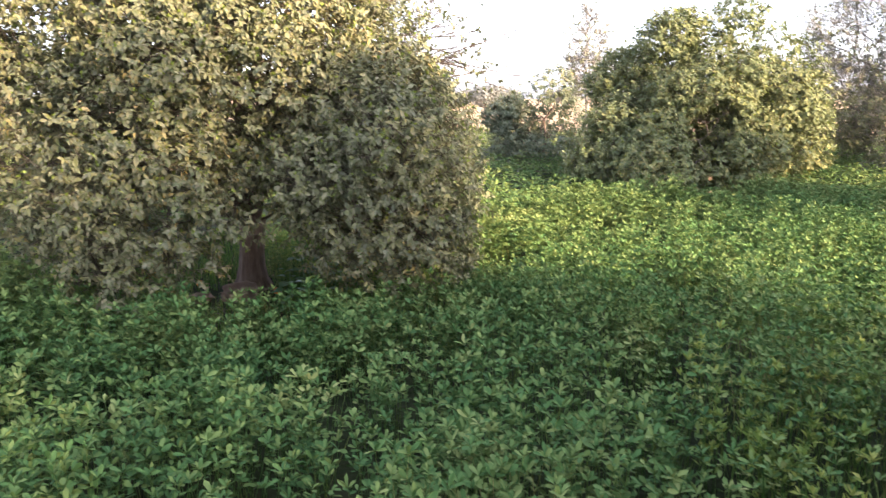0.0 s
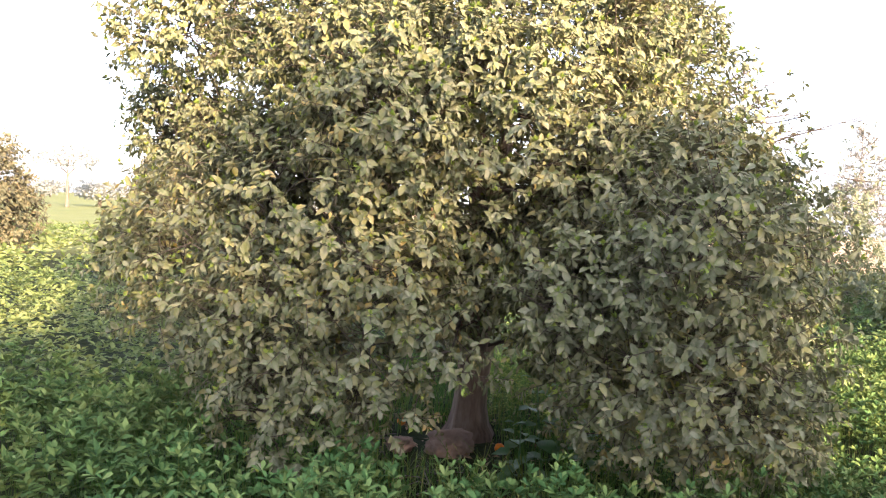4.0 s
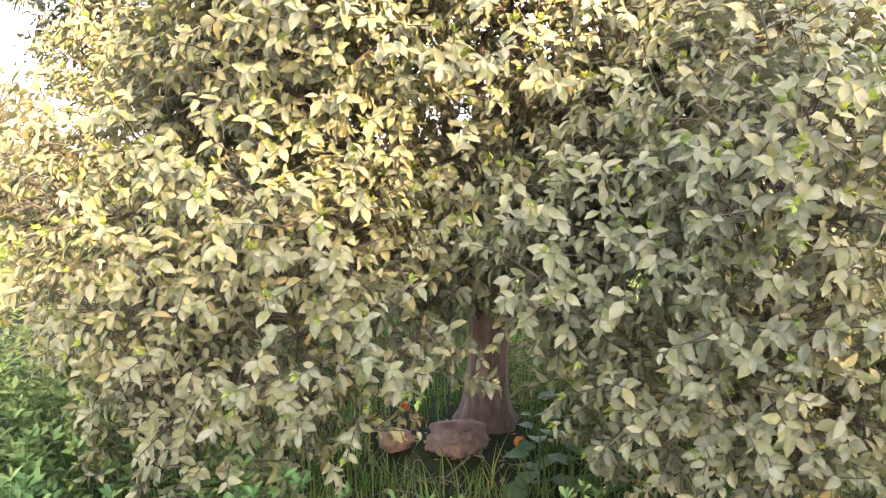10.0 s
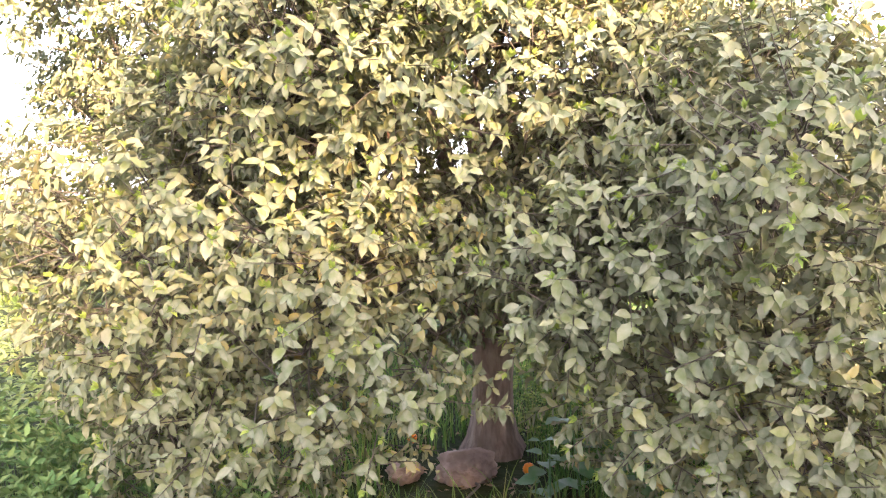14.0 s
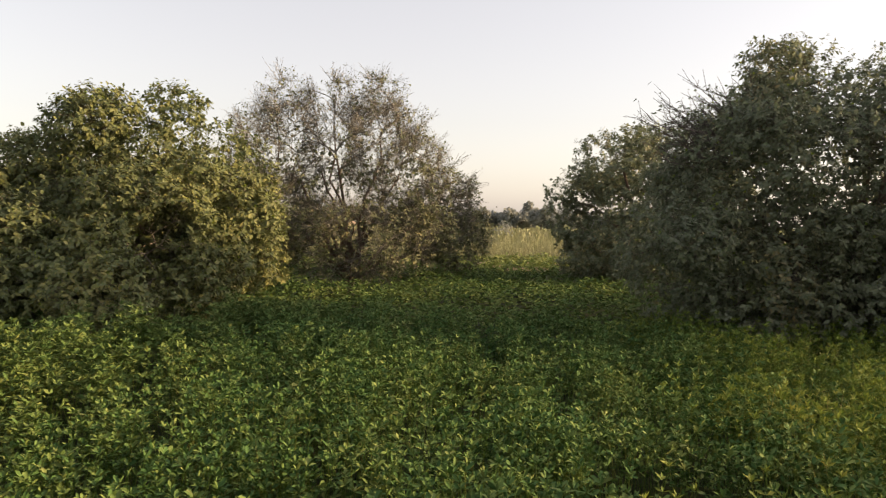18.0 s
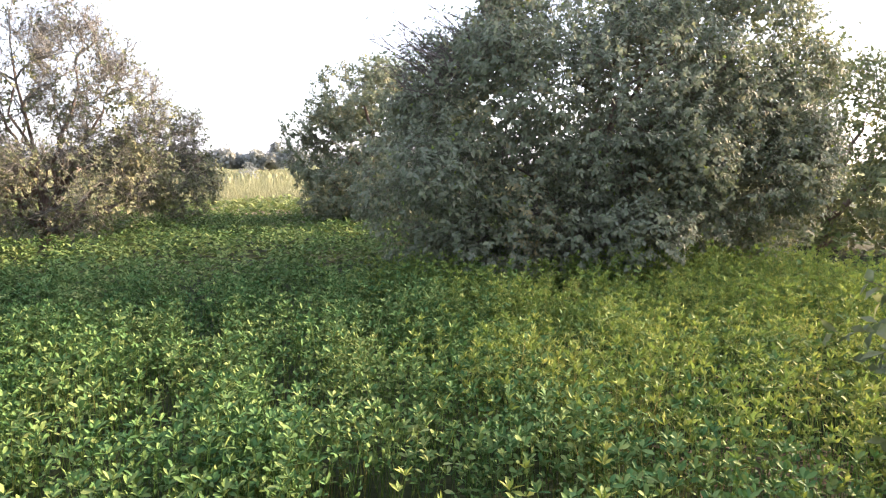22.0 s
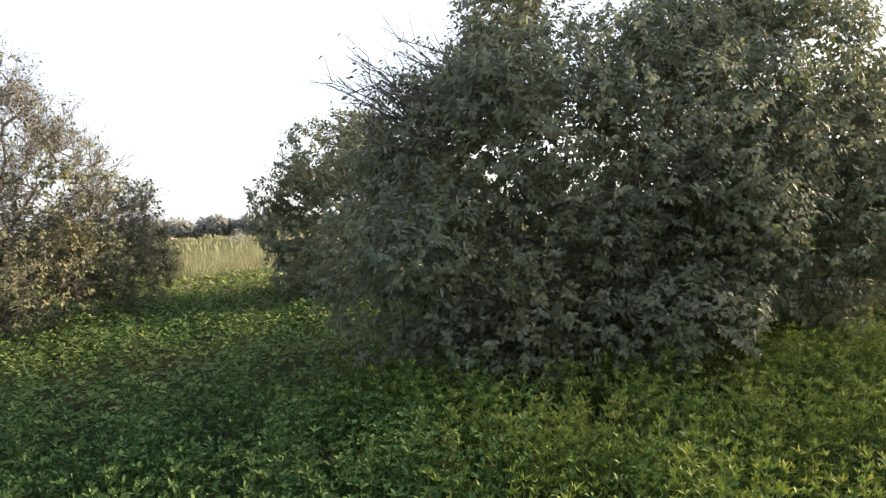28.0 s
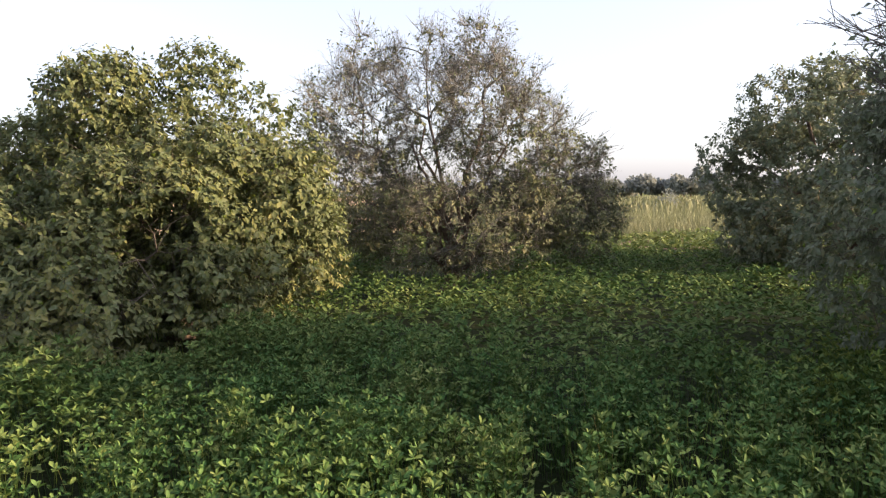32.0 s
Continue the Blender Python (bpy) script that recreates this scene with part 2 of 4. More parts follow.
# dusty citrus foliage: grey-green to olive, a few yellow leaves
CITRUS = [(0.0, (0.05, 0.07, 0.028)), (0.35, (0.085, 0.108, 0.036)), (0.7, (0.13, 0.145, 0.045)), (0.92, (0.21, 0.195, 0.055)), (1.0, (0.38, 0.28, 0.07))]
M_LEAF_A = leaf_mat("dusty citrus leaf", CITRUS, dust=0.28, glow=0.24, dust_col=(0.275, 0.26, 0.19), rough=0.65, spec=0.22)
M_TIP = leaf_mat("fresh leaf tip", [(0.0, (0.13, 0.20, 0.035)), (0.6, (0.22, 0.29, 0.05)), (1.0, (0.34, 0.36, 0.07))], glow=0.35)
M_LEAF_B = leaf_mat("citrus leaf", [(0.0, (0.046, 0.07, 0.023)), (0.4, (0.094, 0.123, 0.035)), (0.75, (0.165, 0.178, 0.046)), (1.0, (0.26, 0.24, 0.065))], dust=0.2, dust_col=(0.25, 0.265, 0.19), glow=0.25, rough=0.65, spec=0.2, vary=0.6)
M_LEAF_C = leaf_mat("sparse dull leaf", [(0.0, (0.04, 0.065, 0.028)), (0.4, (0.085, 0.11, 0.045)), (0.8, (0.14, 0.15, 0.06)), (1.0, (0.21, 0.19, 0.08))], dust=0.2, glow=0.28, rough=0.7)
M_LEAF_Q = leaf_mat("browned citrus leaf", [(0.0, (0.05, 0.055, 0.026)), (0.45, (0.085, 0.082, 0.04)), (0.8, (0.13, 0.11, 0.055)), (1.0, (0.19, 0.145, 0.07))], dust=0.1, glow=0.25, rough=0.75, spec=0.15)
# dusty leaf; its colour is also lifted for haze before the large tree
M_LEAF_D = leaf_mat("dark citrus leaf", [(0.0, (0.055, 0.082, 0.038)), (0.5, (0.105, 0.142, 0.06)), (0.85, (0.17, 0.185, 0.078)), (1.0, (0.32, 0.25, 0.10))], dust=0.3, glow=0.42, rough=0.55, spec=0.35, dust_col=(0.285, 0.3, 0.235))
M_CROP = leaf_mat("fodder crop leaf", [(0.0, (0.026, 0.072, 0.022)), (0.4, (0.067, 0.138, 0.039)), (0.75, (0.15, 0.205, 0.06)), (1.0, (0.27, 0.30, 0.11))], rough=0.7, glow=0.08, scale=2.2, spec=0.15, vary=0.5)
M_CROPF = leaf_mat("olive fodder leaf", [(0.0, (0.034, 0.08, 0.024)), (0.4, (0.082, 0.142, 0.04)), (0.75, (0.155, 0.2, 0.06)), (1.0, (0.26, 0.29, 0.10))], rough=0.7, glow=0.12, scale=1.2, spec=0.15, vary=0.5)
# same fodder leaf, with low sunlight put into a paler, yellower colour
M_CROP_SUNLIT = leaf_mat("pale thin fodder leaf", [(0.0, (0.08, 0.125, 0.035)), (0.4, (0.14, 0.185, 0.055)), (0.75, (0.2, 0.24, 0.075)), (1.0, (0.29, 0.3, 0.11))], rough=0.6, glow=0.3, scale=0.3)
M_WEED = leaf_mat("yellowing weed leaf", [(0.0, (0.08, 0.145, 0.026)), (0.4, (0.14, 0.205, 0.036)), (0.75, (0.22, 0.262, 0.05)), (1.0, (0.29, 0.30, 0.08))], rough=0.65, glow=0.25, scale=1.6, vary=0.6)
M_GRASS = leaf_mat("grass blade", [(0.0, (0.035, 0.09, 0.015)), (0.5, (0.07, 0.15, 0.025)), (0.85, (0.15, 0.19, 0.04)), (1.0, (0.28, 0.25, 0.09))], rough=0.6, glow=0.3, scale=0.8)
M_BROAD = leaf_mat("broad weed leaf", [(0.0, (0.035, 0.10, 0.03)), (0.6, (0.06, 0.15, 0.045)), (1.0, (0.10, 0.2, 0.06))], dust=0.1, glow=0.3)
M_WHEAT = leaf_mat("ripening wheat", [(0.0, (0.15, 0.165, 0.08)), (0.5, (0.20, 0.205, 0.11)), (1.0, (0.27, 0.26, 0.155))], rough=0.75, glow=0.25, scale=0.12)
# distant leaves: air haze is put into this pale grey colour
M_FAR_HAZED = leaf_mat("far foliage", [(0.0, (0.23, 0.25, 0.235)), (0.6, (0.29, 0.305, 0.28)), (1.0, (0.34, 0.345, 0.31))], rough=0.8, glow=0.5, scale=0.2)
M_PALE = leaf_mat("pale thin leaf", [(0.0, (0.12, 0.135, 0.085)), (0.6, (0.18, 0.19, 0.115)), (1.0, (0.25, 0.235, 0.15))], rough=0.7, glow=0.4)
M_BARK = rough_mat("grey-brown bark", [(0.3, (0.06, 0.046, 0.037)), (0.5, (0.145, 0.105, 0.08)), (0.7, (0.25, 0.195, 0.155))], scale=5, fine=28, bump=0.9, stretch=(1, 1, 0.25))
M_TWIG = rough_mat("grey-brown twig", [(0.3, (0.07, 0.058, 0.05)), (0.6, (0.155, 0.13, 0.112)), (0.8, (0.24, 0.205, 0.18))], scale=6, fine=40, bump=0.3)
M_GREYTWIG = rough_mat("weathered grey twig", [(0.3, (0.11, 0.105, 0.092)), (0.6, (0.20, 0.188, 0.162)), (0.8, (0.29, 0.272, 0.24))], scale=6, fine=40, bump=0.3)
M_DARKTWIG = rough_mat("dark brown twig", [(0.3, (0.04, 0.033, 0.026)), (0.6, (0.09, 0.072, 0.056)), (0.8, (0.14, 0.115, 0.09))], scale=6, fine=40, bump=0.3)
M_BRANCH = rough_mat("reddish bare branch", [(0.3, (0.15, 0.085, 0.055)), (0.6, (0.32, 0.19, 0.13)), (0.8, (0.42, 0.28, 0.2))], scale=6, fine=40, bump=0.3)
M_STONE = rough_mat("pinkish mud stone", [(0.3, (0.12, 0.085, 0.07)), (0.55, (0.25, 0.18, 0.145)), (0.75, (0.36, 0.28, 0.23))], scale=4, fine=22, bump=0.8)
M_FRUIT = rough_mat("orange peel", [(0.3, (0.55, 0.14, 0.015)), (0.7, (0.75, 0.25, 0.03))], scale=8, fine=90, bump=0.15, rough=0.45)
M_DRY = leaf_mat("dry leaf litter", [(0.0, (0.10, 0.06, 0.035)), (0.5, (0.2, 0.13, 0.075)), (1.0, (0.34, 0.25, 0.15))], rough=0.85, glow=0.1)


def ground_mat():
    """Soil under the crop, darkened for the shade between plants; beyond the orchard a bare tan field on one side and a
    grassy one on the other.
    """
    m = bpy.data.materials.new("field soil")
    m.use_nodes = True
    nt = m.node_tree
    lk = nt.links.new
    bsdf = nt.nodes["Principled BSDF"]
    tex = nt.nodes.new("ShaderNodeTexCoord")
    n1 = nt.nodes.new("ShaderNodeTexNoise")
    n1.inputs["Scale"].default_value, n1.inputs["Detail"].default_value = 0.35, 6
    n2 = nt.nodes.new("ShaderNodeTexNoise")
    n2.inputs["Scale"].default_value, n2.inputs["Detail"].default_value = 9, 6
    lk(tex.outputs["Object"], n1.inputs["Vector"])
    lk(tex.outputs["Object"], n2.inputs["Vector"])
    av = nt.nodes.new("ShaderNodeMath")
    av.operation = 'ADD'
    lk(n1.outputs["Fac"], av.inputs[0])
    lk(n2.outputs["Fac"], av.inputs[1])
    hf = nt.nodes.new("ShaderNodeMath")
    hf.operation = 'MULTIPLY'
    hf.inputs[1].default_value = 0.5
    lk(av.outputs[0], hf.inputs[0])
    # near-black green: shade among the crop stems is painted into the soil
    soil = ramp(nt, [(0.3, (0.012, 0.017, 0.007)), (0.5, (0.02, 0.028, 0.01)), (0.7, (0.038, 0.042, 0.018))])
    tan = ramp(nt, [(0.3, (0.30, 0.20, 0.12)), (0.5, (0.40, 0.28, 0.17)), (0.7, (0.46, 0.35, 0.22))])
    dirt = ramp(nt, [(0.3, (0.07, 0.058, 0.036)), (0.5, (0.12, 0.10, 0.062)), (0.7, (0.19, 0.155, 0.1))])
    green = ramp(nt, [(0.3, (0.10, 0.125, 0.04)), (0.5, (0.15, 0.165, 0.06)), (0.7, (0.2, 0.2, 0.085))])
    for r in (soil, tan, green, dirt):
        lk(hf.outputs[0], r.inputs["Fac"])
    sep = nt.nodes.new("ShaderNodeSeparateXYZ")
    lk(tex.outputs["Object"], sep.inputs[0])

    def step(sock, lo, hi):
        mr = nt.nodes.new("ShaderNodeMapRange")
        mr.inputs["From Min"].default_value, mr.inputs["From Max"].default_value = lo, hi
        lk(sock, mr.inputs["Value"])
        return mr.outputs[0]

    def blend(fac, a, b):
        mx = nt.nodes.new("ShaderNodeMixRGB")
        lk(fac, mx.inputs["Fac"])
        lk(a, mx.inputs["Color1"])
        lk(b, mx.inputs["Color2"])
        return mx.outputs["Color"]

    far = blend(step(sep.outputs["X"], -9.5, -11.5), green.outputs["Color"], tan.outputs["Color"])
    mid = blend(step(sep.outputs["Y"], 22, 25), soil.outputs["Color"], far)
    west = blend(step(sep.outputs["X"], -17, -22), mid, green.outputs["Color"])
    both = blend(step(sep.outputs["Y"], 14, 18), west, mid)
    dry = nt.nodes.new("ShaderNodeVectorMath")
    dry.operation = 'DISTANCE'
    dry.inputs[1].default_value = (2.5, 3.4, 0)
    lk(tex.outputs["Object"], dry.inputs[0])
    edge = nt.nodes.new("ShaderNodeMath")
    edge.operation = 'ADD'
    lk(dry.outputs["Value"], edge.inputs[0])
    lk(n2.outputs["Fac"], edge.inputs[1])
    both = blend(step(edge.outputs[0], 0.95, 0.55), both, dirt.outputs["Color"])
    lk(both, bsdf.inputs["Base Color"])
    bsdf.inputs["Roughness"].default_value = 0.95
    bsdf.inputs["Specular IOR Level"].default_value = 0.1
    bp = nt.nodes.new("ShaderNodeBump")
    bp.inputs["Strength"].default_value, bp.inputs["Distance"].default_value = 0.7, 0.05
    lk(n2.outputs["Fac"], bp.inputs["Height"])
    lk(bp.outputs[0], bsdf.inputs["Normal"])
    return m


M_GROUND = ground_mat()


# ---------------------------------------------------------------- mesh helpers
def raw(name, verts, faces, material, parent=None, label="", smooth=False):
    """One mesh object out of arrays of corners and equal-sized faces (or a list of such face arrays)."""
    groups = faces if isinstance(faces, list) else [faces]
    groups = [np.asarray(g, np.int32) for g in groups if len(g)]
    me = bpy.data.meshes.new(name)
    verts = np.asarray(verts, np.float32)
    me.vertices.add(len(verts))
    me.vertices.foreach_set("co", verts.ravel())
    loops = np.concatenate([g.ravel() for g in groups])
    sizes = np.concatenate([np.full(len(g), g.shape[1], np.int32) for g in groups])
    starts = np.concatenate([[0], np.cumsum(sizes)[:-1]]).astype(np.int32)
    me.loops.add(len(loops))
    me.loops.foreach_set("vertex_index", loops)
    me.polygons.add(len(sizes))
    me.polygons.foreach_set("loop_start", starts)
    if smooth:
        me.polygons.foreach_set("use_smooth", np.ones(len(sizes), bool))
    me.update(calc_edges=True)
    me.materials.append(material)
    ob = new(name, me)
    if parent:
        ob.parent = parent
    if label:
        tagged(ob, label)
    return ob


def unit(v):
    return v / np.maximum(np.linalg.norm(v, axis=-1, keepdims=True), 1e-9)


def wave(p, scale, seed):
    """Smooth 3D noise in about -1..1, as a sum of turned waves."""
    r = np.random.RandomState(seed)
    out = np.zeros(len(p))
    for k in range(7):
        d = r.normal(size=3)
        d /= np.linalg.norm(d)
        out += np.sin((p @ d) * scale * r.uniform(0.7, 2.2) + r.uniform(0, 6.28))
    return out / 3.0


class Leaves:
    """Gathers leaf blades; shape 'full' has six corners and a fold, 'slim' four corners."""

    def __init__(self, shape="full"):
        if shape == "fine":
            self.v = np.array([(0, 0, 0), (.42, .28, .10), (.46, .62, .06), (0, 1, -.16), (-.46, .62, .06), (-.42, .28, .10), (0, .3, 0), (0, .66, -.02)])
            self.f = [np.array([(0, 1, 6), (0, 6, 5), (7, 2, 3), (7, 3, 4)]), np.array([(6, 1, 2, 7), (6, 7, 4, 5)])]
        elif shape == "full":
            self.v = np.array([(0, 0, 0), (.45, .32, .09), (.42, .66, .04), (0, 1, -.14), (-.42, .66, .04), (-.45, .32, .09)])
            self.f = [np.array([(0, 1, 2, 3), (0, 3, 4, 5)])]
        elif shape == "round":
            self.v = np.array([(0, 0, 0), (.40, .36, .05), (.50, .74, .04), (0, 1, -.05), (-.50, .74, .04), (-.40, .36, .05)])
            self.f = [np.array([(0, 1, 2, 3), (0, 3, 4, 5)])]
        else:
            self.v = np.array([(0, 0, 0), (.5, .5, .07), (0, 1, -.08), (-.5, .5, .07)])
            self.f = [np.array([(0, 1, 2), (0, 2, 3)])]
        self.verts, self.count = [], 0

    def add(self, pos, way, up, size, wide):
        side = unit(np.cross(way, up))
        nrm = np.cross(side, way)
        size = np.broadcast_to(size, (len(pos),))[:, None, None]
        wide = np.broadcast_to(wide, (len(pos),))[:, None, None]
        v = self.v[None]
        out = pos[:, None] + size * (v[..., 0:1] * wide * side[:, None] + v[..., 1:2] * way[:, None] + v[..., 2:3] * nrm[:, None])
        self.verts.append(out.reshape(-1, 3))
        self.count += len(pos)

    def build(self, name, material, parent=None, label=""):
        n, k = self.count, len(self.v)
        off = (np.arange(n) * k)[:, None, None]
        faces = [(off + f[None]).reshape(-1, f.shape[1]) for f in self.f]
        return raw(name, np.concatenate(self.verts), faces, material, parent, label)


def tubes(paths, sides=5):
    """Corners and faces of tapered tubes; each path is (points k x 3, radii k)."""
    verts, faces, base = [], [], 0
    ang = np.arange(sides) * 2 * np.pi / sides
    for pts, rad in paths:
        pts, rad = np.asarray(pts, float), np.asarray(rad, float)
        way = unit(np.gradient(pts, axis=0))
        ref = np.where(np.abs(way[:, 2:3]) > .9, [[1., 0, 0]], [[0, 0, 1.]])
        u = unit(np.cross(way, ref))
        w = np.cross(way, u)
        ring = pts[:, None] + rad[:, None, None] * (np.cos(ang)[None, :, None] * u[:, None] + np.sin(ang)[None, :, None] * w[:, None])
        verts.append(ring.reshape(-1, 3))
        k = len(pts)
        i = np.arange(k - 1)[:, None] * sides
        j = np.arange(sides)[None]
        j2 = (j + 1) % sides
        faces.append(np.stack([base + i + j, base + i + j2, base + i + sides + j2, base + i + sides + j], -1).reshape(-1, 4))
        base += k * sides
    return np.concatenate(verts), np.concatenate(faces)


def prisms(a, b, ra, rb, sides=3):
    """Many thin twigs from a to b at once."""
    n = len(a)
    way = unit(b - a)
    ref = np.where(np.abs(way[:, 2:3]) > .9, [[1., 0, 0]], [[0, 0, 1.]])
    u = unit(np.cross(way, ref))
    w = np.cross(way, u)
    ra, rb = np.broadcast_to(ra, (n,)), np.broadcast_to(rb, (n,))
    out = np.zeros((n, 2 * sides, 3))
    for k in range(sides):
        c, s = math.cos(k * 6.2832 / sides), math.sin(k * 6.2832 / sides)
        out[:, k] = a + ra[:, None] * (c * u + s * w)
        out[:, sides + k] = b + rb[:, None] * (c * u + s * w)
    f = np.array([(k, (k + 1) % sides, sides + (k + 1) % sides, sides + k) for k in range(sides)])
    return out.reshape(-1, 3), ((np.arange(n) * 2 * sides)[:, None, None] + f[None]).reshape(-1, 4)


def curve(a, b, sag, n, rng, wob=0.06):
    t = np.linspace(0, 1, n)[:, None]
    p = np.asarray(a) * (1 - t) + np.asarray(b) * t
    p[:, 2:3] += sag * 4 * t * (1 - t)
    L = np.linalg.norm(np.subtract(b, a))
    p[1:-1] += rng.normal(size=(n - 2, 3)) * wob * L
    return p


# ---------------------------------------------------------------- trees
def network(rng, stems, targets, tip_r, most, straight=.22):
    """Branches that grow from the stems to every target, each from the nearest wood already there, thicker the more they carry."""
    total = sum(len(c) for c in stems) + int(sum(8 for _ in targets)) + 4 * len(targets)
    pos, par, along = np.zeros((total, 3)), np.full(total, -1), np.zeros(total)
    n = 0
    for c in stems:
        for i, p in enumerate(c):
            pos[n], par[n] = p, n - 1 if i else -1
            along[n] = along[n - 1] + np.linalg.norm(p - pos[n - 1]) if i else 0
            n += 1
    stem_nodes = n
    load = np.zeros(total)
    for tip in targets:
        dist = np.sqrt(((pos[:n] - tip) ** 2).sum(1))
        s = int(np.argmin(dist + straight * along[:n]))
        k = int(np.clip(dist[s] / .15, 1, 11))
        t = np.arange(1, k + 1)[:, None] / k
        way = pos[s] + (tip - pos[s]) * t
        way[:, 2:3] += .22 * dist[s] * t * (1 - t)
        way[:-1] += rng.normal(size=(k - 1, 3)) * .035 * min(dist[s], .6)
        pos[n:n + k], par[n:n + k] = way, [s, *range(n, n + k - 1)]
        along[n:n + k] = along[s] + dist[s] * t[:, 0]
        load[n + k - 1] = 1
        n += k
    for i in range(n - 1, stem_nodes - 1, -1):
        load[par[i]] += load[i]
    rad = np.minimum(tip_r * np.maximum(load[:n], 1) ** .42, most)
    kid = np.arange(stem_nodes, n)
    up = par[kid]
    return pos[:n], kid, up, rad


def tree(name, label, base, lobes, seed, sprigs, leaf, material, shape="full", trunk=(0.11, 0.5), gap=0.35, bare=0.0, droop=0.45,
         limbs=6, per=(7, 11), tips_n=420, low=0.18, keep=0, sprig_len=(0.10, 0.24), inner=0.25, hole=None, bumps=0, bump=(.25, .45), thick=1.0,
         rosette=0.3, tips=0.0, sprays=(), reach=1.0, core=.15, wood=None, slim=(.46, .60), face=.75, fan=0, out=.8, bark=None, thin_back=None, clump=1.6, spray_leaf=(0, 2)):
    """A fruit tree: trunk, limbs to the lobes of its crown, branches, twigs, and leafy shoots over the lobes. Lobes are relative to the base:
    (x, y, z, rx, ry, rz, share)."""
    rng = np.random.RandomState(seed)
    root = tagged(new(name), label, "tree", "orchard trees")
    root.location = base
    L = np.array(lobes, float)
    r0, fork = trunk
    main = len(L)
    if bumps:
        pick = rng.choice(main, bumps, p=L[:, 3] * L[:, 4] / (L[:, 3] * L[:, 4]).sum())
        bd = unit(rng.normal(size=(bumps, 3)) + [0, 0, .25])
        bc = L[pick, :3] + bd * L[pick, 3:6] * .90
        br_ = rng.uniform(*bump, size=(bumps, 1))
        keep_b = (bc[:, 2] > .45) & (~hole(bc) if hole else True)
        L = np.concatenate([L, np.c_[bc, br_, br_, br_ * .8, np.full(bumps, clump)][keep_b]])
    # trunk, flared at the foot
    zs = np.array([-0.08, 0.03, 0.12, 0.3, 0.6, 1.0]) * fork
    top = np.array([rng.normal() * .05, rng.normal() * .05, fork])
    pts = np.stack([top[0] * np.clip(zs / fork, 0, 1) ** 2, top[1] * np.clip(zs / fork, 0, 1) ** 2, zs], 1)
    v, f = tubes([(pts, r0 * np.array([1.75, 1.45, 1.2, 1.0, .95, 1.0]))], 12)
    v[:, :2] *= (1 + .10 * np.sin(5 * np.arctan2(v[:, 1], v[:, 0]) + 3 * v[:, 2]))[:, None]
    raw("trunk", v, f, bark or M_BARK, root, smooth=True)
    # limbs
    ends, stems = [], []
    order = np.argsort(-L[:main, 3] * L[:main, 4])[:max(limbs, 1)]
    for k in order:
        end = (L[k, :3] + np.array([0, 0, .15 * L[k, 5]])) * [reach, reach, 1] + rng.normal(size=3) * .08
        ends.append(end)
    for k in range(fan):
        a = k * 6.283 / fan + rng.uniform(-.3, .3)
        ends.append(np.array([math.cos(a) * rng.uniform(.3, 1.0), math.sin(a) * rng.uniform(.3, .9), rng.uniform(1.6, 2.6)]) + top * [1, 1, 0])
    for end in ends:
        c = curve(top - np.array([0, 0, .06]), end, .10, 7, rng, .035)
        rad = np.linspace(r0 * .62, r0 * .16 * reach, 7) * (.62 if fan else 1)
        v, f = tubes([(c, rad)], 7)
        raw("limb", v, f, bark or M_BARK, root, smooth=True)
        stems.append(c)
    # branches
    area = (L[:, 3] * L[:, 4] + L[:, 3] * L[:, 5] + L[:, 4] * L[:, 5]) * L[:, 6]
    area /= area.sum()
    size = L[:, 3] * L[:, 4] * L[:, 5]
    k = rng.choice(len(L), tips_n, p=size / size.sum())
    e = L[k, :3] + unit(rng.normal(size=(tips_n, 3))) * L[k, 3:6] * rng.uniform(.5, .92, tips_n)[:, None]
    e = e[e[:, 2] > .35]
    if hole:
        e = e[~hole(e)]
    pos, kid, up, rad = network(rng, stems, e, .0032 * thick, r0 * .4)
    v, f = prisms(pos[up], pos[kid], np.minimum(rad[up], rad[kid] * 1.25), rad[kid], 4)
    tagged(raw("branchwork", v, f, wood or M_TWIG, root), kind="stuff")
    P2 = pos[kid]
    # shoots over the lobes
    n = sprigs
    which = rng.choice(len(L), n, p=area)
    d = unit(rng.normal(size=(n, 3)))
    rr = np.where(rng.uniform(size=n) < inner, rng.uniform(.45, .85, n), rng.uniform(.86, 1.05, n))
    o = L[which, :3] + d * L[which, 3:6] * rr[:, None]
    ok = o[:, 2] > low
    inside = np.zeros(n, bool)
    for k in range(len(L)):
        q = (((o - L[k, :3]) / L[k, 3:6]) ** 2).sum(1)
        inside |= (q < .42) & (which != k)
    ok &= ~inside | (rng.uniform(size=n) < core)
    ok &= wave(o, 3.0, seed + 5) > -1.0 + gap * rng.uniform(.3, 1.4, n)
    if hole:
        ok &= ~hole(o)
    if thin_back:
        ok &= (o[:, 0] > thin_back) | (rng.uniform(size=n) < .7)
    o, d = o[ok], d[ok]
    n = len(o)
    way = unit(d * [1, 1, .6] * out + rng.normal(size=(n, 3)) * .42 + [0, 0, .18])
    ln = rng.uniform(*sprig_len, size=n)
    near = np.array([np.argmin(((P2 - q) ** 2).sum(1)) for q in o])
    s0 = P2[near]
    far = (np.linalg.norm(s0 - o, axis=1) < (.45 if bare else .2)) & (rng.uniform(size=n) < (.9 if bare else .3))
    tv, tf = prisms(s0[far], o[far], .0028 * thick, .002 * thick)
    some = rng.uniform(size=n) < .5
    uv, uf = prisms((o - way * .03)[some], (o + way * ln[:, None])[some], .0024 * thick, .0014 * thick)
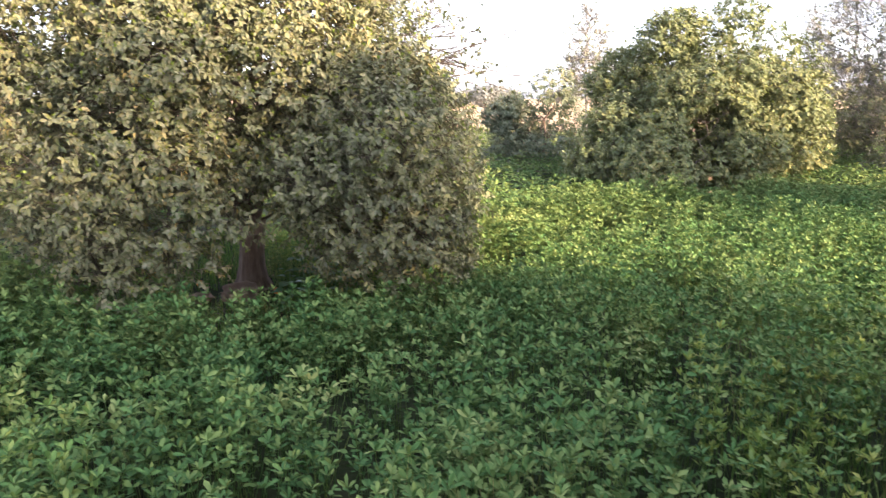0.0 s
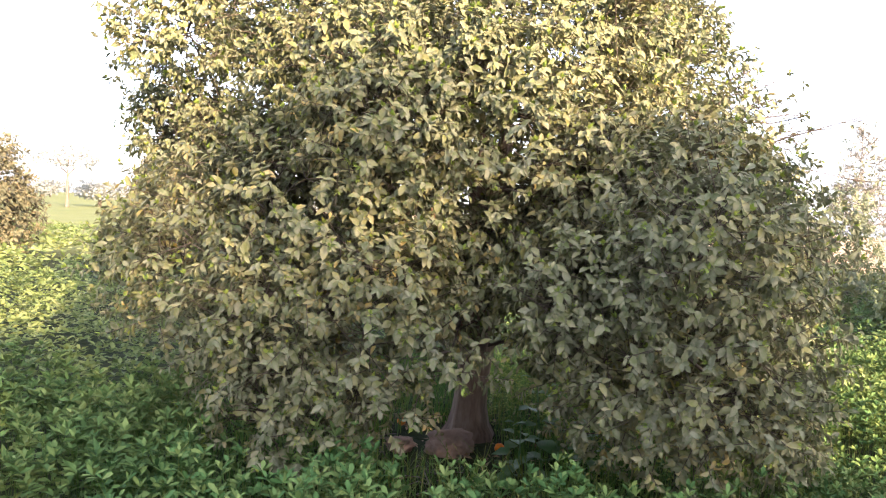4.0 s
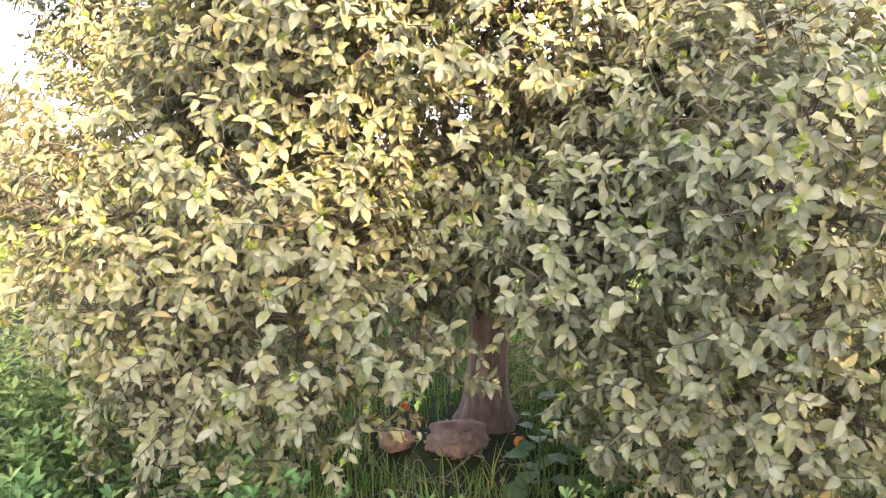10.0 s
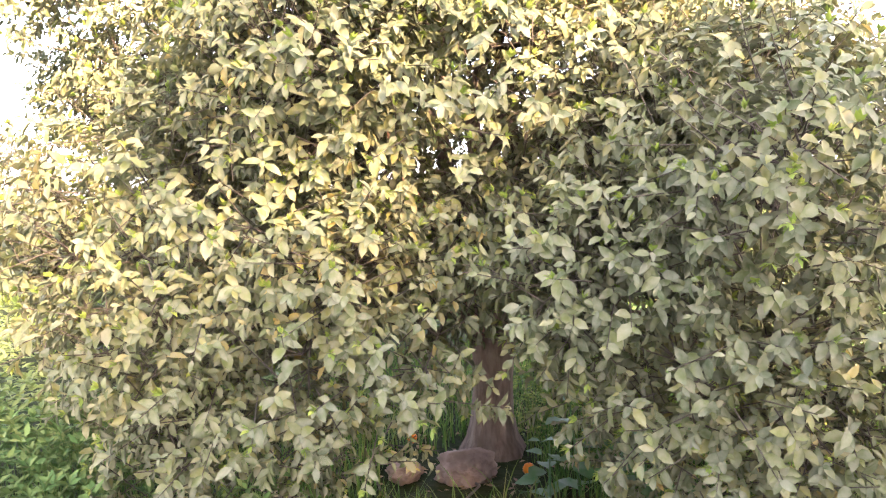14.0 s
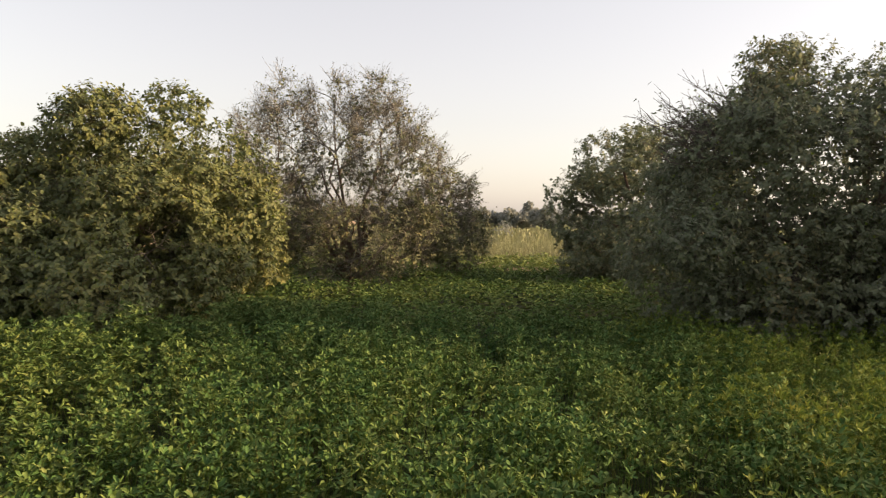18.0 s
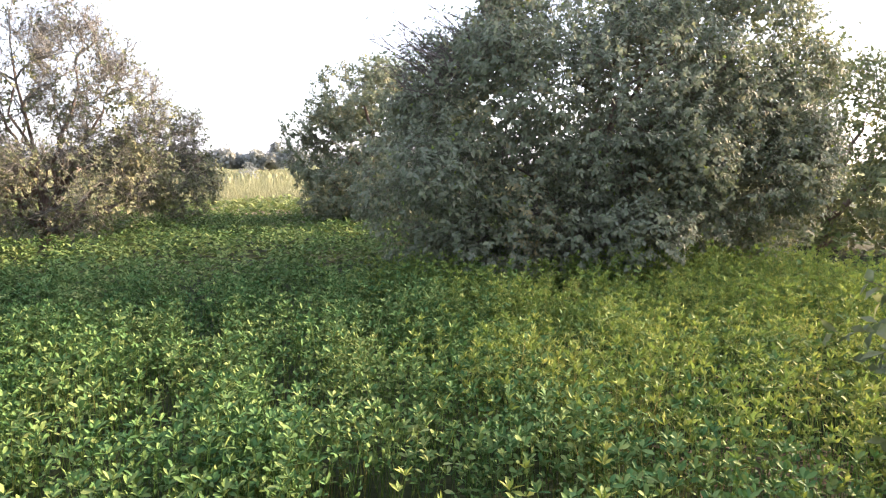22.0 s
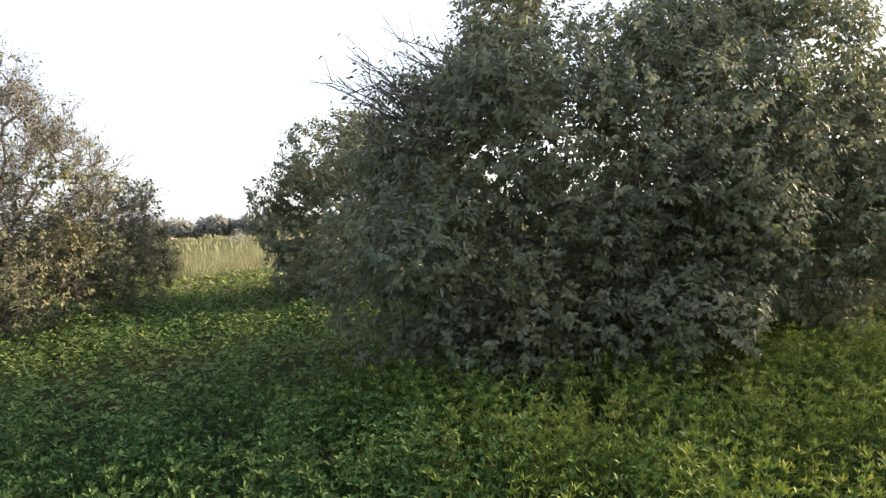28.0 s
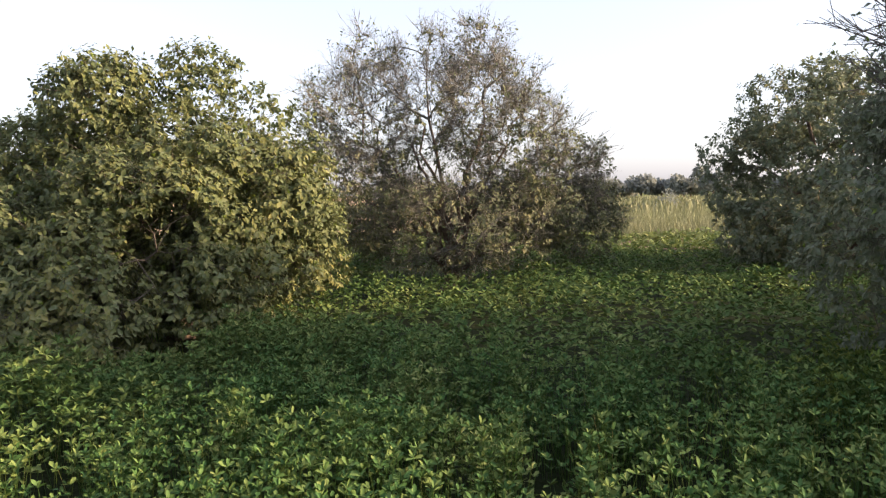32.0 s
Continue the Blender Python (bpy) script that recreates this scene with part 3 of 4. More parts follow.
    tv, tf = np.concatenate([tv, uv]), np.concatenate([tf, uf + len(tv)])
    if bare:
        # fine bare twigs that fan out of every branch end, with side twigs
        per_end = 4
        a = np.repeat(e, per_end, 0)
        lob = L[np.array([np.argmin((((L[:main, :3] - q) / L[:main, 3:6]) ** 2).sum(1)) for q in e])]
        dd = np.repeat(unit((e - lob[:, :3]) / lob[:, 3:6]), per_end, 0)
        b = a + unit(dd * .8 + rng.normal(size=(len(a), 3)) * .5 + [0, 0, .45]) * rng.uniform(.14, .42, len(a))[:, None]
        xv, xf = prisms(a, b, .0034 * thick, .0018 * thick)
        tv, tf = np.concatenate([tv, xv]), np.concatenate([tf, xf + len(tv)])
        k = np.repeat(np.arange(len(a)), 2)
        s = a[k] + (b - a)[k] * rng.uniform(.25, .95, len(k))[:, None]
        xv, xf = prisms(s, s + unit((b - a)[k] * 2 + rng.normal(size=(len(k), 3)) * .45) * rng.uniform(.06, .2, len(k))[:, None], .0024 * thick, .0014 * thick)
        tv, tf = np.concatenate([tv, xv]), np.concatenate([tf, xf + len(tv)])
    for x, y, z, r, m, dx, dy, dz in sprays:
        # bare shoots that stick out of the crown: crooked branchlets with side twigs
        a = np.array([x, y, z]) + rng.normal(size=(m, 3)) * r * .3
        lead = np.array([dx, dy, dz], float)
        b = a + (unit(lead + rng.normal(size=(m, 3)) * .32 * np.linalg.norm(lead)) * rng.uniform(.6, 1.1, m)[:, None]) * np.linalg.norm(lead)
        mid = (a + b) / 2 + rng.normal(size=(m, 3)) * .09
        for p, q, r1, r2 in ((a, mid, .008, .0058), (mid, b, .0058, .003)):
            xv, xf = prisms(p, q, r1 * thick, r2 * thick)
            tv, tf = np.concatenate([tv, xv]), np.concatenate([tf, xf + len(tv)])
        k = np.repeat(np.arange(m), 9)
        t = rng.uniform(.2, 1, len(k))[:, None]
        s = np.where(t < .5, a[k] + (mid - a)[k] * 2 * t, mid[k] + (b - mid)[k] * (2 * t - 1))
        q = s + unit((b - a)[k] + rng.normal(size=(len(k), 3)) * .35 * np.linalg.norm(lead)) * rng.uniform(.08, .26, len(k))[:, None]
        xv, xf = prisms(s, q, .0036 * thick, .002 * thick)
        tv, tf = np.concatenate([tv, xv]), np.concatenate([tf, xf + len(tv)])
        o, d = np.concatenate([o, q[::2]]), np.concatenate([d, unit(q - s)[::2]])
        way, ln = np.concatenate([way, unit(q - s)[::2]]), np.concatenate([ln, np.full(len(q[::2]), .05)])
    loose = len(o) - n
    n = len(o)
    tagged(raw("twigwork", tv, tf, wood or M_TWIG, root), kind="stuff")
    leaves = Leaves(shape)
    e1 = unit(np.cross(way, rng.normal(size=(n, 3))))
    e2 = np.cross(way, e1)
    cnt = rng.randint(per[0], per[1] + 1, n)
    thin = rng.uniform(size=n) < bare * np.clip((o[:, 2] - L[:, 2].mean()) / L[:, 5].max() + .75, 0, 1.25)
    cnt = np.where(thin, rng.randint(0, 3, n), cnt)
    if loose:
        cnt[-loose:] = rng.randint(*spray_leaf, loose)
    spare = []
    for k in range(per[1]):
        use = cnt > k
        if not use.any():
            break
        m = use.sum()
        t = rosette + (1 - rosette) * (k + rng.uniform(0, .8, m)) / cnt[use]
        a = k * 2.4 + rng.uniform(-.5, .5, m)
        rad = np.cos(a)[:, None] * e1[use] + np.sin(a)[:, None] * e2[use]
        at = o[use] + way[use] * (ln[use] * t)[:, None]
        ld = unit(way[use] * (.15 + .55 * t)[:, None] + rad * .9 + np.array([0, 0, -droop]) * rng.uniform(.4, 1.6, m)[:, None] + rng.normal(size=(m, 3)) * .15)
        lu = unit(way[use] * face + d[use] * .25 + np.array([0, 0, .45]) + rng.normal(size=(m, 3)) * .22)
        sz = leaf * rng.uniform(.55, 1.25, m) * np.where(t > .85, .75, 1)
        wd = rng.uniform(*slim, size=m)
        if keep:
            mid, far_off, share = keep
            near_path = (np.linalg.norm(o[use] - mid, axis=1) < far_off) & (rng.uniform(size=m) < share) & (len(spare) < 300)
            for q in np.nonzero(near_path)[0][:max(0, 300 - len(spare))]:
                spare.append((at[q], ld[q], lu[q], sz[q], wd[q]))
                sz[q] = .004
        leaves.add(at, ld, lu, sz, wd)
    crown = tagged(leaves.build("crown", material, root), kind="stuff")
    if tips:
        q = np.nonzero(rng.uniform(size=n) < tips)[0]
        young = Leaves("slim")
        for k in range(6):
            a = k * 1.05 + rng.uniform(-.3, .3, len(q))
            rad = np.cos(a)[:, None] * e1[q] + np.sin(a)[:, None] * e2[q]
            ld = unit(way[q] * .9 + rad * .6 + np.array([0, 0, .45]) + rng.normal(size=(len(q), 3)) * .12)
            young.add(o[q] + way[q] * (ln[q] * .98)[:, None], ld, unit(d[q] * .4 - way[q] * .5 + [0, 0, .6]), leaf * rng.uniform(.35, .7, len(q)), .40)
        tagged(young.build("young_growth", M_TIP, root), kind="stuff")
    if spare:
        one = Leaves("fine")
        one.add(np.zeros((1, 3)), np.array([[0, 1., 0]]), np.array([[0, 0, 1.]]), 1.0, 1.0)
        first = one.build("leaf", single_mat(material), crown)
        for i, (p, w, u, s, wd) in enumerate(spare):
            ob = first if i == 0 else new("leaf", first.data)
            ob.parent = crown
            side = unit(np.cross(w, u))
            nz = np.cross(side, w)
            ob.matrix_basis = Matrix(((side[0] * s * wd, w[0] * s, nz[0] * s, p[0]), (side[1] * s * wd, w[1] * s, nz[1] * s, p[1]), (side[2] * s * wd, w[2] * s, nz[2] * s, p[2]), (0, 0, 0, 1)))
    return root


def single_mat(material):
    """The same leaf for pieces of their own: their tone comes from the object instead of the island."""
    m = material.copy()
    m.name = "single " + material.name
    nt = m.node_tree
    info = nt.nodes.new("ShaderNodeObjectInfo")
    for ln in list(nt.links):
        if ln.from_socket.name == "Random Per Island":
            to = ln.to_socket
            nt.links.remove(ln)
            nt.links.new(info.outputs["Random"], to)
    return m



# ---------------------------------------------------------------- ground
def ground():
    n = 90
    k = np.linspace(-1, 1, n)
    s = np.sign(k) * (np.abs(k) ** 4.0 * 2400 + np.abs(k) * 40)
    X, Y = np.meshgrid(s, s + 8, indexing="ij")
    Z = .03 * np.sin(X * .9 + 1) * np.sin(Y * .7) * (np.abs(X) < 40) * (np.abs(Y) < 50)
    v = np.stack([X, Y, Z], -1).reshape(-1, 3)
    i, j = np.meshgrid(np.arange(n - 1), np.arange(n - 1), indexing="ij")
    a = (i * n + j).ravel()
    f = np.stack([a, a + n, a + n + 1, a + 1], 1)
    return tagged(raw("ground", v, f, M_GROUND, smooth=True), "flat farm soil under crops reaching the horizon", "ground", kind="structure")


ground()


# ---------------------------------------------------------------- crop


def weediness(x, y):
    """How far the fodder crop gives way to yellowing weeds and grass, 0 to 1."""
    w = .35 * np.sin(x * 1.3 + y * .8) + .3 * np.sin(x * .5 - y * 1.7 + 2) + .2 * np.sin(3.1 * x + 2.3 * y)
    d = (x - .75 - .10 * (y - 2)) * .7 + w * .75
    d = np.where(y > 9.0, d - (y - 9.0) * .8, d)
    return np.clip(d + .2, 0, 1)


def bareness(x, y):
    """Trodden dry patches with little growth."""
    p = np.exp(-(((x - 2.5) / .45) ** 2 + ((y - 3.5) / .35) ** 2)) + .8 * np.exp(-(((x - 2.1) / .25) ** 2 + ((y - 3.0) / .2) ** 2))
    p += .7 * np.exp(-(((x - 3.3) / .8) ** 2 + ((y - 4.6) / .35) ** 2))
    return p


def in_rect(rng, x0, x1, y0, y1, density):
    n = int((x1 - x0) * (y1 - y0) * density)
    return np.stack([rng.uniform(x0, x1, n), rng.uniform(y0, y1, n)], 1)


def plants(rng, x0, x1, y0, y1, density, each):
    """Shoots gathered in plants, with gaps between: places and heights relative to the crop's."""
    c = in_rect(rng, x0, x1, y0, y1, density)
    k = np.repeat(np.arange(len(c)), each)
    off = rng.normal(size=(len(k), 2)) * .07
    tall = (1 + .09 * rng.normal(size=len(c)))[k] * (1.08 - 1.1 * np.linalg.norm(off, axis=1))
    return c[k] + off, np.clip(tall, .45, 1.4)


def ground_z(p):
    return .03 * np.sin(p[:, 0] * .9 + 1) * np.sin(p[:, 1] * .7)


def under_tree(p, grow=0.0):
    out = np.zeros(len(p), bool)
    for (x, y), r in ((TREE_A, 2.1), (TREE_B, 1.2), (TREE_C, 1.5), (TREE_D, 1.7), (TREE_E, 1.3), (TREE_H, 1.2), ((-4.1, 7.6), 1.1)):
        out |= (p[:, 0] - x) ** 2 + (p[:, 1] - y) ** 2 < (r + grow) ** 2
    return out


def shoots(name, label, pts, rng, material, height, leaflets, size, levels, shape, stem=True, wide=.42, spread=.05, top=6, rise=(-.1, .6), tall=1.0, crown=(.0, .45)):
    """Upright fodder shoots with leaves in threes near the top."""
    n = len(pts)
    h = height * tall * rng.uniform(.78, 1.1, n) * (1 + .13 * wave(np.c_[pts, np.zeros(n)], 2.2, 3) + .11 * wave(np.c_[pts, np.zeros(n)], 7.0, 8))
    z0 = ground_z(pts)
    lean = rng.normal(size=(n, 2)) * .16
    foot = np.c_[pts, z0 - .02]
    tip = np.c_[pts + lean * h[:, None], z0 + h]
    lv = Leaves(shape)
    tuft = rng.uniform(0, 6.28, n)
    for j in range(top):
        a = tuft + j * 6.28 / top + rng.normal(size=n) * .2
        el = rng.uniform(*crown, n) + .45 * (j % 2)
        d = np.stack([np.cos(a) * np.cos(el), np.sin(a) * np.cos(el), np.sin(el)], 1)
        lv.add(tip, d, unit(np.array([0, 0, 1.]) + rng.normal(size=(n, 3)) * .35 - d * .3), size * rng.uniform(.75, 1.35, n), rng.uniform(wide * .7, wide * .95, n))
    for k in range(1 if top else 0, levels):
        t = 1 - k * .15 - rng.uniform(0, .09, n)
        at = foot + (tip - foot) * t[:, None]
        az = rng.uniform(0, 6.28, n)
        pet = np.stack([np.cos(az), np.sin(az), np.full(n, .55 if k else 1.6)], 1)
        pet = unit(pet)
        plen = spread * rng.uniform(.5, 1.3, n) * (1 if k else .5)
        hub = at + pet * plen[:, None]
        for j in range(leaflets):
            a = az + (j - (leaflets - 1) / 2) * (1.25 if k else 6.28 / leaflets) + rng.normal(size=n) * .25
            el = rng.uniform(*rise, n)
            d = np.stack([np.cos(a) * np.cos(el), np.sin(a) * np.cos(el), np.sin(el)], 1)
            lv.add(hub, d, unit(np.array([0, 0, 1.]) + rng.normal(size=(n, 3)) * .5 - d * .3), size * rng.uniform(.65, 1.2, n), rng.uniform(wide * .85, wide * 1.15, n))
    ob = tagged(lv.build(name, material), label, "crop", kind="stuff")
    if stem:
        v, f = prisms(foot, tip, .0018, .001)
        tagged(raw("stemwork", v, f, M_GRASS, ob), kind="stuff")
    return ob


def blades(name, label, pts, rng, material, height, width=.006, bend=.35, category="grass"):
    """Grass: each blade of three tapering pieces that bend over."""
    n = len(pts)
    h = height * rng.uniform(.5, 1.25, n)
    a = rng.uniform(0, 6.28, n)
    way = np.stack([np.cos(a), np.sin(a), np.zeros(n)], 1)
    side = np.stack([-np.sin(a), np.cos(a), np.zeros(n)], 1)
    b = bend * rng.uniform(.2, 1.5, n) * h
    base = np.c_[pts, ground_z(pts) - .01]
    w = width * rng.uniform(.7, 1.4, n)
    out = np.zeros((n, 7, 3))
    for k, (t, ww) in enumerate(((0, 1), (.45, .8), (.8, .5))):
        c = base + way * (b * t * t)[:, None] + np.array([0, 0, 1.]) * (h * t * (1 - .15 * t))[:, None]
        out[:, 2 * k] = c - side * (w * ww * .5)[:, None]
        out[:, 2 * k + 1] = c + side * (w * ww * .5)[:, None]
    out[:, 6] = base + way * b[:, None] + np.array([0, 0, 1.]) * (h * .85)[:, None]
    off = (np.arange(n) * 7)[:, None, None]
    q = np.array([(0, 1, 3, 2), (2, 3, 5, 4)])
    t3 = np.array([(4, 5, 6)])
    return tagged(raw(name, out.reshape(-1, 3), [(off + q[None]).reshape(-1, 4), (off + t3[None]).reshape(-1, 3)], material), label, category, kind="stuff")


def plant_fields():
    rng = np.random.RandomState(11)
    # near crop
    p, tall = plants(rng, -4.6, 3.2, -3.2, 8.0, 23, 11)
    w, b = weediness(p[:, 0], p[:, 1]), bareness(p[:, 0], p[:, 1])
    keep = (rng.uniform(size=len(p)) > w * .82) & (rng.uniform(size=len(p)) > b * .7) & ~under_tree(p, -.25)
    p, tall = p[keep], tall[keep]
    near = (p[:, 0] > -2.6) & (p[:, 0] < 2.6) & (p[:, 1] < .6)
    mid = (p[:, 0] > -2.6) & (p[:, 0] < 2.6) & (p[:, 1] >= .6) & (p[:, 1] < 7.2)
    far = ~near & ~mid
    shoots("fodder_crop", "dense knee-high green fodder crop with three-part leaves", p[near], rng, M_CROP, .45, 3, .041, 4, "round", wide=.44, spread=.045, top=6, tall=tall[near], rise=(.0, .8), crown=(.15, .7))
    shoots("fodder_crop", "dense sunlit green fodder crop with narrow leaflets", p[mid], rng, M_CROP, .45, 3, .036, 4, "round", wide=.44, spread=.045, top=6, tall=tall[mid], rise=(.1, 1.0), crown=(.05, .75))
    shoots("fodder_crop", "dense green fodder crop between the trees", p[far], rng, M_CROPF, .44, 3, .05, 3, "slim", wide=.46, spread=.045, top=7, tall=tall[far], rise=(.0, .8), crown=(.1, .7))
    # further crop
    p = np.concatenate([in_rect(rng, -9, 6, 8, 18, 52), in_rect(rng, -9, -4.6, 0, 8, 50), in_rect(rng, 3.2, 7.5, -2, 8, 34)])
    keep = ~under_tree(p, -.3) & (rng.uniform(size=len(p)) > .8 * weediness(p[:, 0], p[:, 1]))
    shoots("fodder_crop", "green fodder crop further off between the trees", p[keep], rng, M_CROPF, .40, 3, .07, 3, "slim", stem=False, wide=.5, top=4)
    # open crop, given the leaf copy whose colour already holds the sunlight
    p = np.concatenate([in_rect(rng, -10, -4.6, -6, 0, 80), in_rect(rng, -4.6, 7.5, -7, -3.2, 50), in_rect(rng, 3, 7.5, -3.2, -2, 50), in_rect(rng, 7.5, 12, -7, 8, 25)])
    shoots("fodder_crop", "fodder crop beside the tree, leaves coloured paler as if sunlit", p, rng, M_CROP_SUNLIT, .42, 3, .06, 3, "slim", stem=False, wide=.5, top=4)
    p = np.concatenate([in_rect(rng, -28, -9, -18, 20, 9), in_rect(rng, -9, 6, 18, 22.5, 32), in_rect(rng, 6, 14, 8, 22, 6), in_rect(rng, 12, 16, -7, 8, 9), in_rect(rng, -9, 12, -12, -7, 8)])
    shoots("fodder_crop", "thin fodder crop in the open beyond the trees, leaves in the sunlit tone", p, rng, M_CROP_SUNLIT, .40, 3, .13, 2, "slim", stem=False, wide=.55, top=3)
    # weeds and grass beside the crop
    p, tall = plants(rng, .2, 6.2, .2, 9.6, 31, 7)
    w, b = weediness(p[:, 0], p[:, 1]), bareness(p[:, 0], p[:, 1])
    keep = (rng.uniform(size=len(p)) < w) & (rng.uniform(size=len(p)) > b * .35)
    shoots("weed_patch", "thin yellow-green weeds going to seed", p[keep], rng, M_WEED, .47, 3, .04, 4, "slim", wide=.36, spread=.03, tall=tall[keep], rise=(.2, 1.1), crown=(.3, .9))
    p = in_rect(rng, .2, 6.2, .2, 11, 300)
    w, b = weediness(p[:, 0], p[:, 1]), bareness(p[:, 0], p[:, 1])
    keep = (rng.uniform(size=len(p)) < w * .35) & (rng.uniform(size=len(p)) > b)
    blades("tall_grass", "tall thin yellowing grass among weeds", p[keep], rng, M_GRASS, .46)
    # grass under the trees
    for (x, y), r, dens in ((TREE_A, 2.3, 700), (TREE_D, 2.6, 300), (TREE_B, 2.0, 120), (TREE_C, 2.4, 80), (TREE_E, 2.2, 200)):
        p = in_rect(rng, x - r, x + r, y - r, y + r, dens)
        p = p[((p - (x, y)) ** 2).sum(1) < r * r]
        p = p[((p - (x, y)) ** 2).sum(1) > .2 ** 2]
        p = p[((p - (x + .35, y - .3)) ** 2).sum(1) > .42 ** 2]
        blades("shade_grass", "short green grass in the shade under the tree", p, rng, M_GRASS, .24, .007, .5)
    # green undergrowth beside the nearest trunk
    p = in_rect(rng, TREE_A[0] - .9, TREE_A[0] + 1.3, TREE_A[1] + .15, TREE_A[1] + 1.5, 130)
    shoots("undergrowth", "fine yellow-green weeds beside the trunk", p, rng, M_WEED, .34, 3, .028, 6, "slim", wide=.4, spread=.03)
    # strip of taller growth at the feet of the tree on the path's far side
    p = in_rect(rng, TREE_D[0] - 3.0, TREE_D[0] + 3.2, TREE_D[1] - 3.6, TREE_D[1] - 1.2, 60)
    blades("tall_grass", "tall green grass at the foot of the tree", p, rng, M_GRASS, .4, .008)
    # wheat field beyond the bund
    p = np.concatenate([in_rect(rng, -8, 12, WHEAT_Y, WHEAT_Y + 7, 110), in_rect(rng, -12, 14, WHEAT_Y + 7, WHEAT_Y + 26, 18)])
    blades("wheat_field", "pale ripening wheat in a wide field", p, rng, M_WHEAT, .70, .017, .22, "wheat")
    p = in_rect(rng, -34, 34, WHEAT_Y + 26, 120, 2.2)
    blades("wheat_field", "far pale wheat up to the tree line", p, rng, M_WHEAT, .8, .17, .3, "wheat")
    # dry litter on the trodden patches and under the nearest tree
    p = np.concatenate([in_rect(rng, 1.2, 4.0, 2.0, 5.2, 700), in_rect(rng, TREE_A[0] - 1, TREE_A[0] + 1.3, TREE_A[1] - 1.2, TREE_A[1] + .8, 90)])
    b = bareness(p[:, 0], p[:, 1])
    p = p[(rng.uniform(size=len(p)) < b) | (p[:, 0] < 0)]
    lv = Leaves("slim")
    a = rng.uniform(0, 6.28, len(p))
    d = np.stack([np.cos(a), np.sin(a), rng.uniform(-.1, .3, len(p))], 1)
    lv.add(np.c_[p, ground_z(p) + .015], unit(d), unit(np.array([0, 0, 1.]) + rng.normal(size=(len(p), 3)) * .3), rng.uniform(.03, .07, len(p)), .45)
    tagged(lv.build("leaf_litter", M_DRY), "dry brown fallen leaves on bare soil", "leaf litter", kind="stuff")


plant_fields()


def bund():
    """Low grassy earth bank between the crop and the wheat."""
    xs = np.linspace(-12, 16, 57)
    prof = np.array([(-.7, -.02), (-.4, .10), (-.1, .2), (.15, .2), (.4, .1), (.7, -.02)])
    r = np.random.RandomState(4)
    v = []
    for x in xs:
        s = 1 + .25 * math.sin(x * 1.3) + .15 * r.normal()
        for a, b in prof:
            v.append((x + r.normal() * .05, WHEAT_Y - 1.1 + a + .1 * math.sin(x * .6), b * s if b > 0 else b))
    k = len(prof)
    f = [(i * k + j, (i + 1) * k + j, (i + 1) * k + j + 1, i * k + j + 1) for i in range(len(xs) - 1) for j in range(k - 1)]
    ob = tagged(raw("earth_bank", np.array(v), np.array(f), M_STONE, smooth=True), "low earth bank with grass before the wheat", "bank", kind="structure")
    p = in_rect(r, -12, 16, WHEAT_Y - 2.2, WHEAT_Y - .1, 120)
    blades("bank_grass", "pale short grass on the earth bank", p, r, M_WHEAT, .28, .014, .5)
    return ob


bund()


# ---------------------------------------------------------------- orchard trees
tree("citrus_tree", "dusty grey-green orange tree with drooping and some yellow leaves", (*TREE_A, 0), LOBES_A, 21, 31000, .051, M_LEAF_A, wood=M_DARKTWIG,
     trunk=(.115, .62), inner=.35, gap=-.8, core=.35, limbs=7, keep=((1.7, -.2, 1.0), 1.5, .022), per=(6, 10), droop=.5, low=.40, hole=clear_of_trunk, bumps=80, bump=(.16, .3), clump=2.4, rosette=.45, tips=.3, reach=.5, tips_n=800, slim=(.44, .58), thin_back=-.5, spray_leaf=(2, 7),
     sprays=((.2, 1.3, 2.0, .5, 26, .2, 1.1, .36), (.3, 1.3, 1.85, .5, 16, .25, .95, .18)))
tree("citrus_tree", "rounded leafy orange tree, dark below and yellow-green on top", (*TREE_B, 0), LOBES_B, 33, 25000, .078, M_LEAF_B, shape="slim", trunk=(.12, .5), gap=.1, inner=.35, core=.4, droop=.55, low=.14, bumps=90, bump=(.22, .4), clump=3.0, tips=.06, per=(6, 9))
tree("citrus_tree", "tall thinning orange tree with many bare brown twigs in its top", (*TREE_C, 0), LOBES_C, 47, 9500, .07, M_LEAF_C, wood=M_GREYTWIG, shape="slim", trunk=(.13, .3), gap=.25, bare=.75, inner=.45, tips_n=1500, fan=8, thick=1.25,
     limbs=8, sprays=((1.5, .3, 2.3, .4, 8, .6, 0, .5), (1.9, .4, 1.9, .3, 6, .7, 0, .3)), per=(4, 8), low=.2, bumps=40, bump=(.18, .36))
tree("citrus_tree", "large dark orange tree with hanging outer branches, seen against the light", (*TREE_D, 0), LOBES_D, 58, 30000, .066, M_LEAF_D, shape="slim", keep=((-.4, -1.9, 1.2), 1.3, .03), trunk=(.13, .7), gap=-.3, limbs=8,
     sprays=((-1.6, -.3, 2.3, .5, 34, -.72, .05, .45), (-1.2, -.3, 2.6, .4, 14, -.4, 0, .5)), per=(6, 9), droop=.65, low=.3, hole=open_skirt, inner=.35, core=.28, tips=.06, bumps=80, bump=(.2, .38), clump=2.2, tips_n=600)
tree("citrus_tree", "orange tree further along the row", (*TREE_H, 0), LOBES_H, 64, 7000, .095, M_LEAF_D, shape="slim", trunk=(.12, .5), gap=.3, low=.15, bumps=30)
